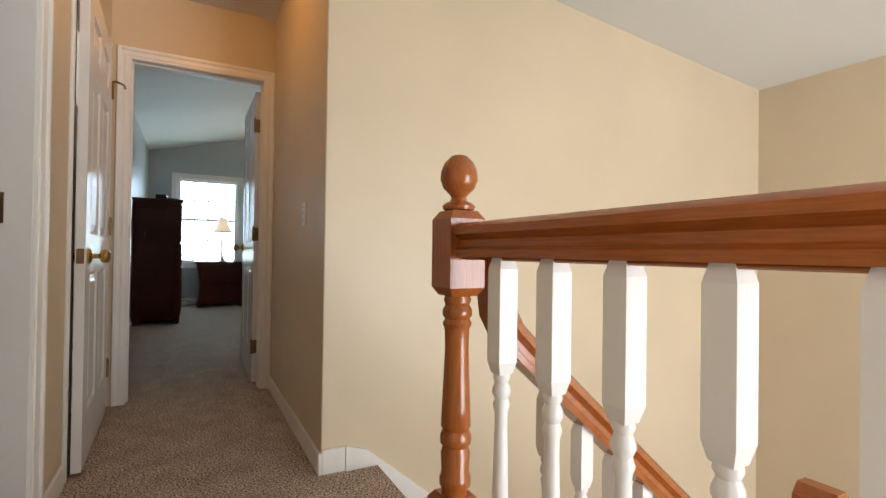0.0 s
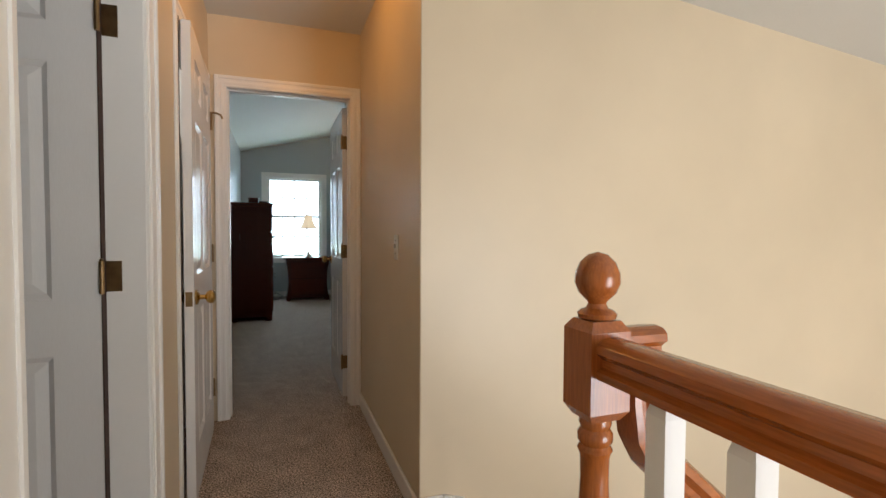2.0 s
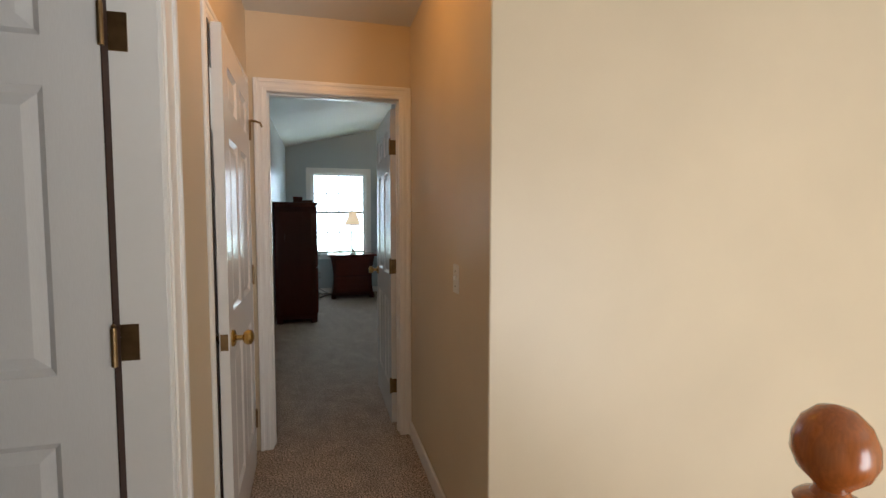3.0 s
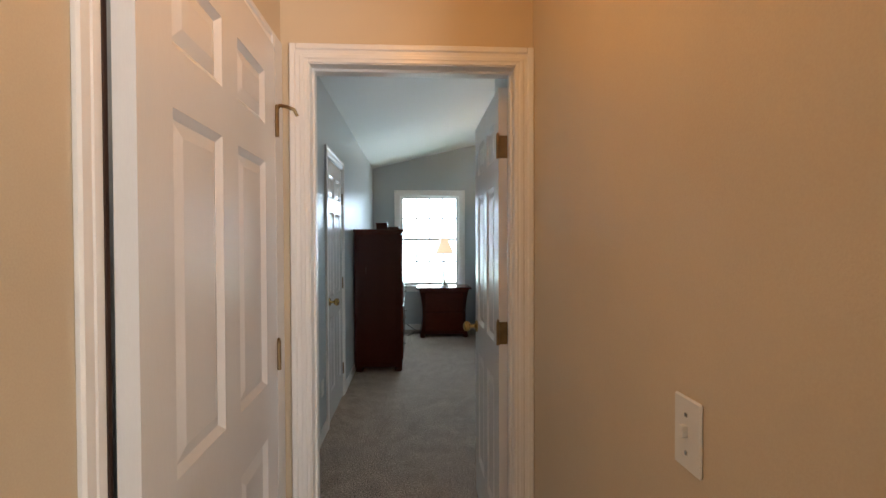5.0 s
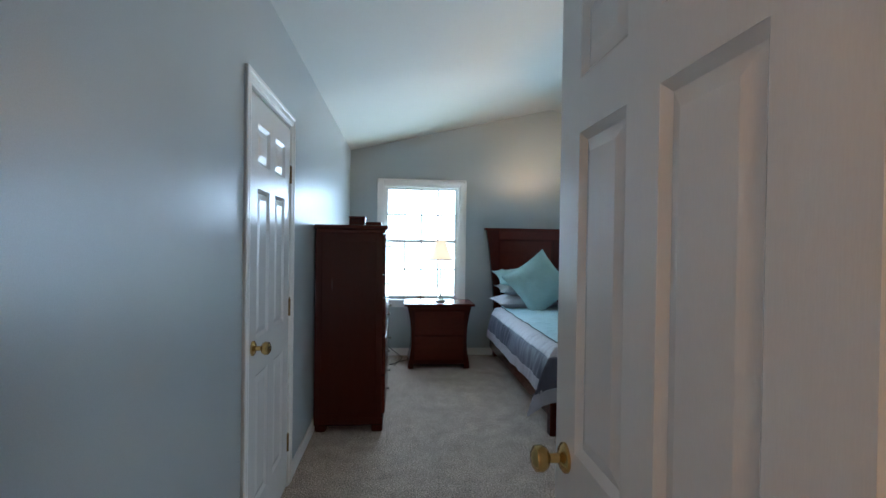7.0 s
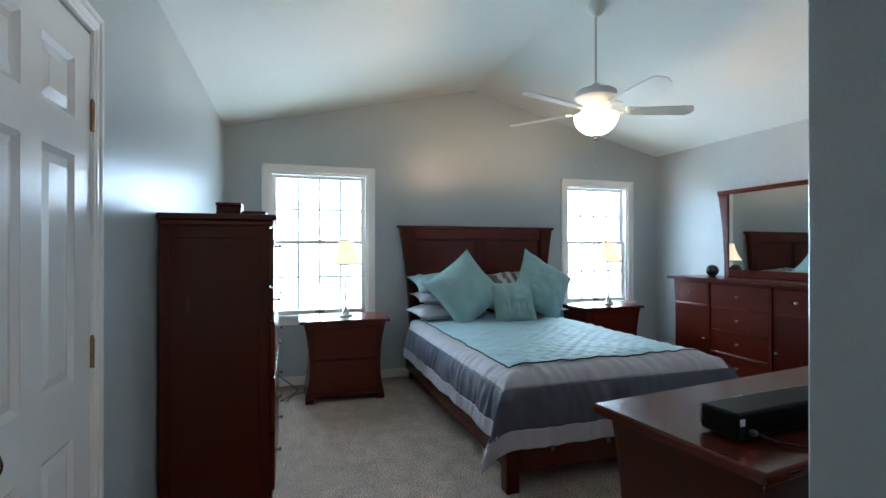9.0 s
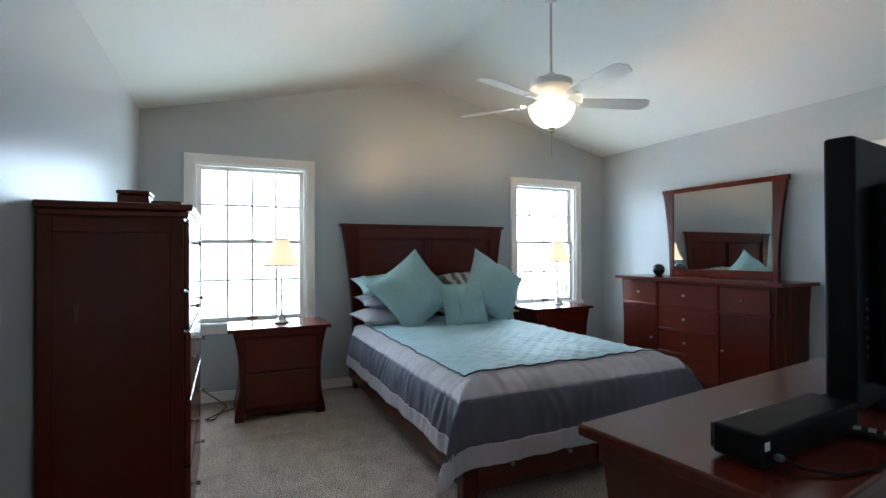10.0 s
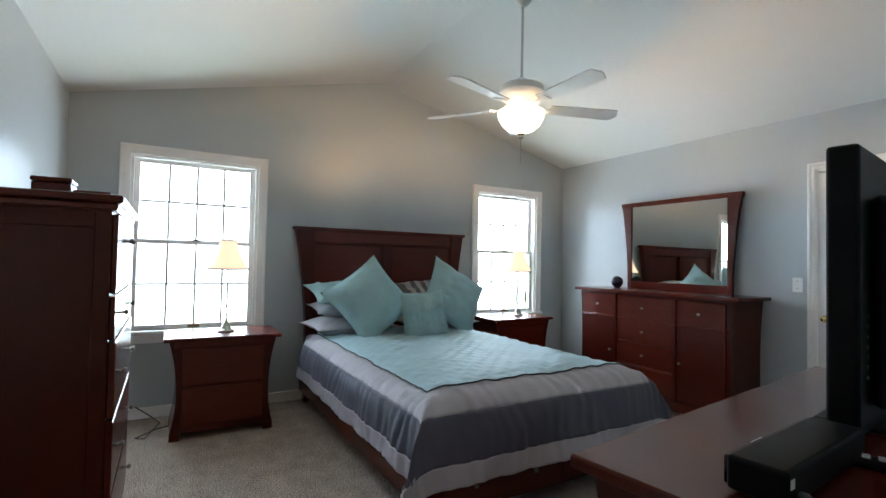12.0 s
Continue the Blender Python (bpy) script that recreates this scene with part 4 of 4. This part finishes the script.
mirror = empty("dresser_mirror", pose(4.765, 4.16, dh, 0, 0.1, 0), "wide cherry-framed mirror standing on the dresser", "mirror")
mh = 0.905
cols = [0.0, 0.15, 0.3, 0.45, 0.6, 0.75, 0.86]
for s in (-1, 1):
    pts = [(s * (0.545 + 0.075 * (z / 0.86) ** 2 * (1 if s > 0 else 1)), z) for z in cols] + [(s * 0.505, z) for z in reversed(cols)]
    part("frame_side", prism(pts, "x", -0.02, 0.02), CHERRY, mirror)
part("frame_top", boxes((-0.022, 0.022, -0.635, 0.635, 0.86, mh), bevel=0.004), CHERRY_H, mirror)
part("frame_bottom", boxes((-0.02, 0.02, -0.505, 0.505, 0.0, 0.075), bevel=0.004), CHERRY_H, mirror)
part("mirror_glass", boxes((-0.008, -0.002, -0.507, 0.507, 0.073, 0.862)), MIRROR, mirror, "silvered mirror glass")
part("backing", boxes((0.0, 0.012, -0.507, 0.507, 0.073, 0.862)), CHERRY, mirror)
ball = empty("glass_orb", pose(4.60, 4.72, dh), "dark blue glazed ceramic orb on the dresser", "ornament")
bm = bmesh.new()
bmesh.ops.create_uvsphere(bm, u_segments=24, v_segments=14, radius=0.062, matrix=Matrix.Translation((0, 0, 0.064)))
part("orb", bm, BALLG, ball, "", True)
part("stand_ring", lathe([(0.030, 0), (0.034, 0.004), (0.026, 0.012), (0.020, 0.012)], 20), BLACK, ball, "", True)

# television and its cabinet
stand = empty("media_cabinet", pose(1.238, 2.037, 0, 0, 0, 7.2), "dark cherry media cabinet with an overhanging top", "cabinet")
SH, SW, SD = 0.89, 1.66, 0.50
part("top", boxes((0, SW, -SD, 0, SH - 0.03, SH), bevel=0.007, seg=2), CHERRY_H, stand)
part("body", prism([(a + SW / 2, b) for a, b in flared(SW - 0.17, 0.06, SH - 0.03, 0.05, 0.02)], "y", -SD + 0.03, -0.04), CHERRY, stand)
part("plinth", boxes((0.07, SW - 0.07, -SD + 0.025, -0.03, 0.0, 0.10), bevel=0.006), CHERRY, stand)
for i in range(3):
    a = 0.11 + i * 0.45
    for z0, z1 in ((0.13, 0.47), (0.49, 0.82)):
        part("drawer", boxes((a, a + 0.43, -0.04, -0.026, z0, z1), bevel=0.004), CHERRY_H, stand)
tv = empty("television", pose(1.842, 1.772, SH, 0, 0, 8), "black flat-screen television on the media cabinet", "television")
part("housing", boxes((0.0, 1.02, -0.035, 0.03, 0.024, 0.712), bevel=0.010, seg=3), BLACK, tv)
part("back_cover", boxes((0.10, 0.92, -0.075, -0.035, 0.08, 0.60), bevel=0.02, seg=3), BLACK, tv)
part("screen", boxes((0.03, 0.99, 0.030, 0.033, 0.06, 0.69)), BLACKG, tv, "dark glossy screen")
for i in range(7):
    part("vent", boxes((0.064, 0.078, -0.0375, -0.034, 0.155 + i * 0.024, 0.163 + i * 0.024)), GREYP, tv, "small grey vent slot")
part("neck", boxes((0.42, 0.60, -0.03, 0.02, 0.012, 0.04), bevel=0.006), BLACK, tv)
part("foot", boxes((0.18, 0.84, -0.10, 0.10, 0.0, 0.014), bevel=0.006, seg=2), BLACK, tv)
cb = empty("cable_box", pose(1.37, 1.774, SH, 0, 0, 5), "black cable box beside the television", "electronics")
part("case", boxes((0.0, 0.42, -0.10, 0.0, 0.006, 0.070), bevel=0.008, seg=3), BLACK, cb)
part("front_trim", boxes((0.006, 0.414, 0.0, 0.006, 0.014, 0.066), bevel=0.0025, seg=2), BLACKG, cb)
# display in silver, the reflected glint put into its colour
part("display", boxes((0.12, 0.17, 0.003, 0.0075, 0.050, 0.0655), bevel=0.001), SILVER, cb, "small silver display patch coloured for a glint on the box front")
part("label_sticker", boxes((0.008, 0.024, -0.1015, -0.10, 0.040, 0.056)), PLATE, cb, "small white sticker")
part("plug", boxes((0.035, 0.05, -0.118, -0.10, 0.018, 0.030), bevel=0.003), GREYP, cb, "grey cable plug")
for x in (0.03, 0.37):
    for y in (-0.09, -0.03):
        part("foot", boxes((x, x + 0.02, y, y + 0.02, 0, 0.008)), BLACK, cb)
tagged(mesh_ob("video_cable", sweep([(1.425, 1.665, SH + 0.024), (1.45, 1.64, SH + 0.010), (1.50, 1.60, SH + 0.005), (1.60, 1.585, SH + 0.005), (1.72, 1.62, SH + 0.005), (1.90, 1.68, SH + 0.005)], circle(0.004, 6)), BLACK, True),
       "thin black cable behind the cable box", "cable")
rc = empty("remote_control", pose(1.755, 1.725, SH, 0, 0, -70), "silver and black remote control on the cabinet", "remote")
part("remote_body", boxes((0.0, 0.15, -0.02, 0.02, 0, 0.018), bevel=0.006, seg=2), BLACK, rc)
for i in range(5):
    for j in (-0.008, 0.008):
        part("button", boxes((0.02 + i * 0.026, 0.034 + i * 0.026, j - 0.005, j + 0.005, 0.018, 0.021), bevel=0.001), SILVER, rc)

# ceiling fan
FX, FYY = 2.455, 3.72
fan = empty("ceiling_fan", pose(FX, FYY, 0), "white five-blade ceiling fan with a lit glass bowl", "ceiling fan")
ctop = RIDGE - (FX - XM) * (RIDGE - EAVE) / (XR - XM)
part("canopy", lathe([(0.062, ctop + 0.01), (0.062, ctop - 0.02), (0.050, ctop - 0.05), (0.020, ctop - 0.075), (0.012, ctop - 0.08)], 24), FANW, fan, "", True)
part("downrod", lathe([(0.0085, 2.49), (0.0085, ctop - 0.05)], 14), NICKEL, fan, "", True)
part("motor_housing", lathe([(0.018, 2.53), (0.030, 2.52), (0.050, 2.495), (0.120, 2.480), (0.142, 2.465), (0.145, 2.425), (0.132, 2.41), (0.112, 2.385), (0.088, 2.372), (0.080, 2.352), (0.062, 2.347), (0.040, 2.345)], 32), FANW, fan, "", True)
bw = [(0.153, 2.300), (0.155, 2.288), (0.146, 2.252), (0.122, 2.210), (0.084, 2.178), (0.038, 2.162), (0.012, 2.159)]
part("glass_bowl", lathe(bw + [(r - 0.006, z + 0.004) for r, z in reversed(bw)], 32), BOWL, fan, "glowing frosted glass bowl", True)
for q in range(3):
    aa = radians(120 * q + 20)
    part("bowl_arm", sweep([(0.035 * math.cos(aa), 0.035 * math.sin(aa), 2.365), (0.10 * math.cos(aa), 0.10 * math.sin(aa), 2.345), (0.150 * math.cos(aa), 0.150 * math.sin(aa), 2.298)], circle(0.005, 6)), NICKEL, fan, "", True)
part("bowl_finial", lathe([(0.022, 2.162), (0.026, 2.152), (0.016, 2.145), (0.020, 2.136), (0.010, 2.126), (0.0, 2.118)], 16), NICKEL, fan, "brushed nickel finial", True)
part("pull_chain", lathe([(0.0016, 1.96), (0.0016, 2.12)], 6), NICKEL, fan, "thin pull chain")
for k in range(5):
    a = -19 + 72 * k
    R = Matrix.Rotation(radians(a), 4, "Z") @ Matrix.Translation((0, 0, 2.333)) @ Matrix.Rotation(radians(-12), 4, "X")
    bm = bmesh.new()
    n = 18
    outline = []
    for q in range(n + 1):
        f = q / n
        x = 0.20 + 0.49 * f
        hw = 0.052 + 0.016 * f
        if f > 0.88:
            hw *= math.sqrt(max(0.0, 1 - ((f - 0.88) / 0.12) ** 2)) * 0.9 + 0.1
        outline.append((x, hw))
    prism([(x, h) for x, h in outline] + [(x, -h) for x, h in reversed(outline)], "z", -0.004, 0.004, bm)
    bmesh.ops.transform(bm, matrix=R, verts=bm.verts[:])
    blade = part("blade", bm, FANW, fan)
    bm = boxes((0.09, 0.24, -0.016, 0.016, -0.012, -0.004), (0.20, 0.26, -0.035, 0.035, -0.010, -0.004), bevel=0.003)
    bmesh.ops.transform(bm, matrix=R, verts=bm.verts[:])
    part("blade_iron", bm, FANW, blade)
point_light("bulb_fan", (FX, FYY, 2.322), 0.022, 50, (1.0, 0.66, 0.36))

# hall ceiling light, an assumed fixture kept out of view
hl = empty("ceiling_light", pose(0.42, -0.95, 2.44), "small flush ceiling light assumed in the hall, out of view", "ceiling light")
part("base", lathe([(0.13, 0.0), (0.13, -0.02), (0.12, -0.03)], 24), BRASS, hl, "", True)
ring = [(0.115, -0.03), (0.118, -0.05)]
part("rim", lathe(ring + [(r - 0.006, z) for r, z in reversed(ring)], 24), BRASS, hl, "", True)
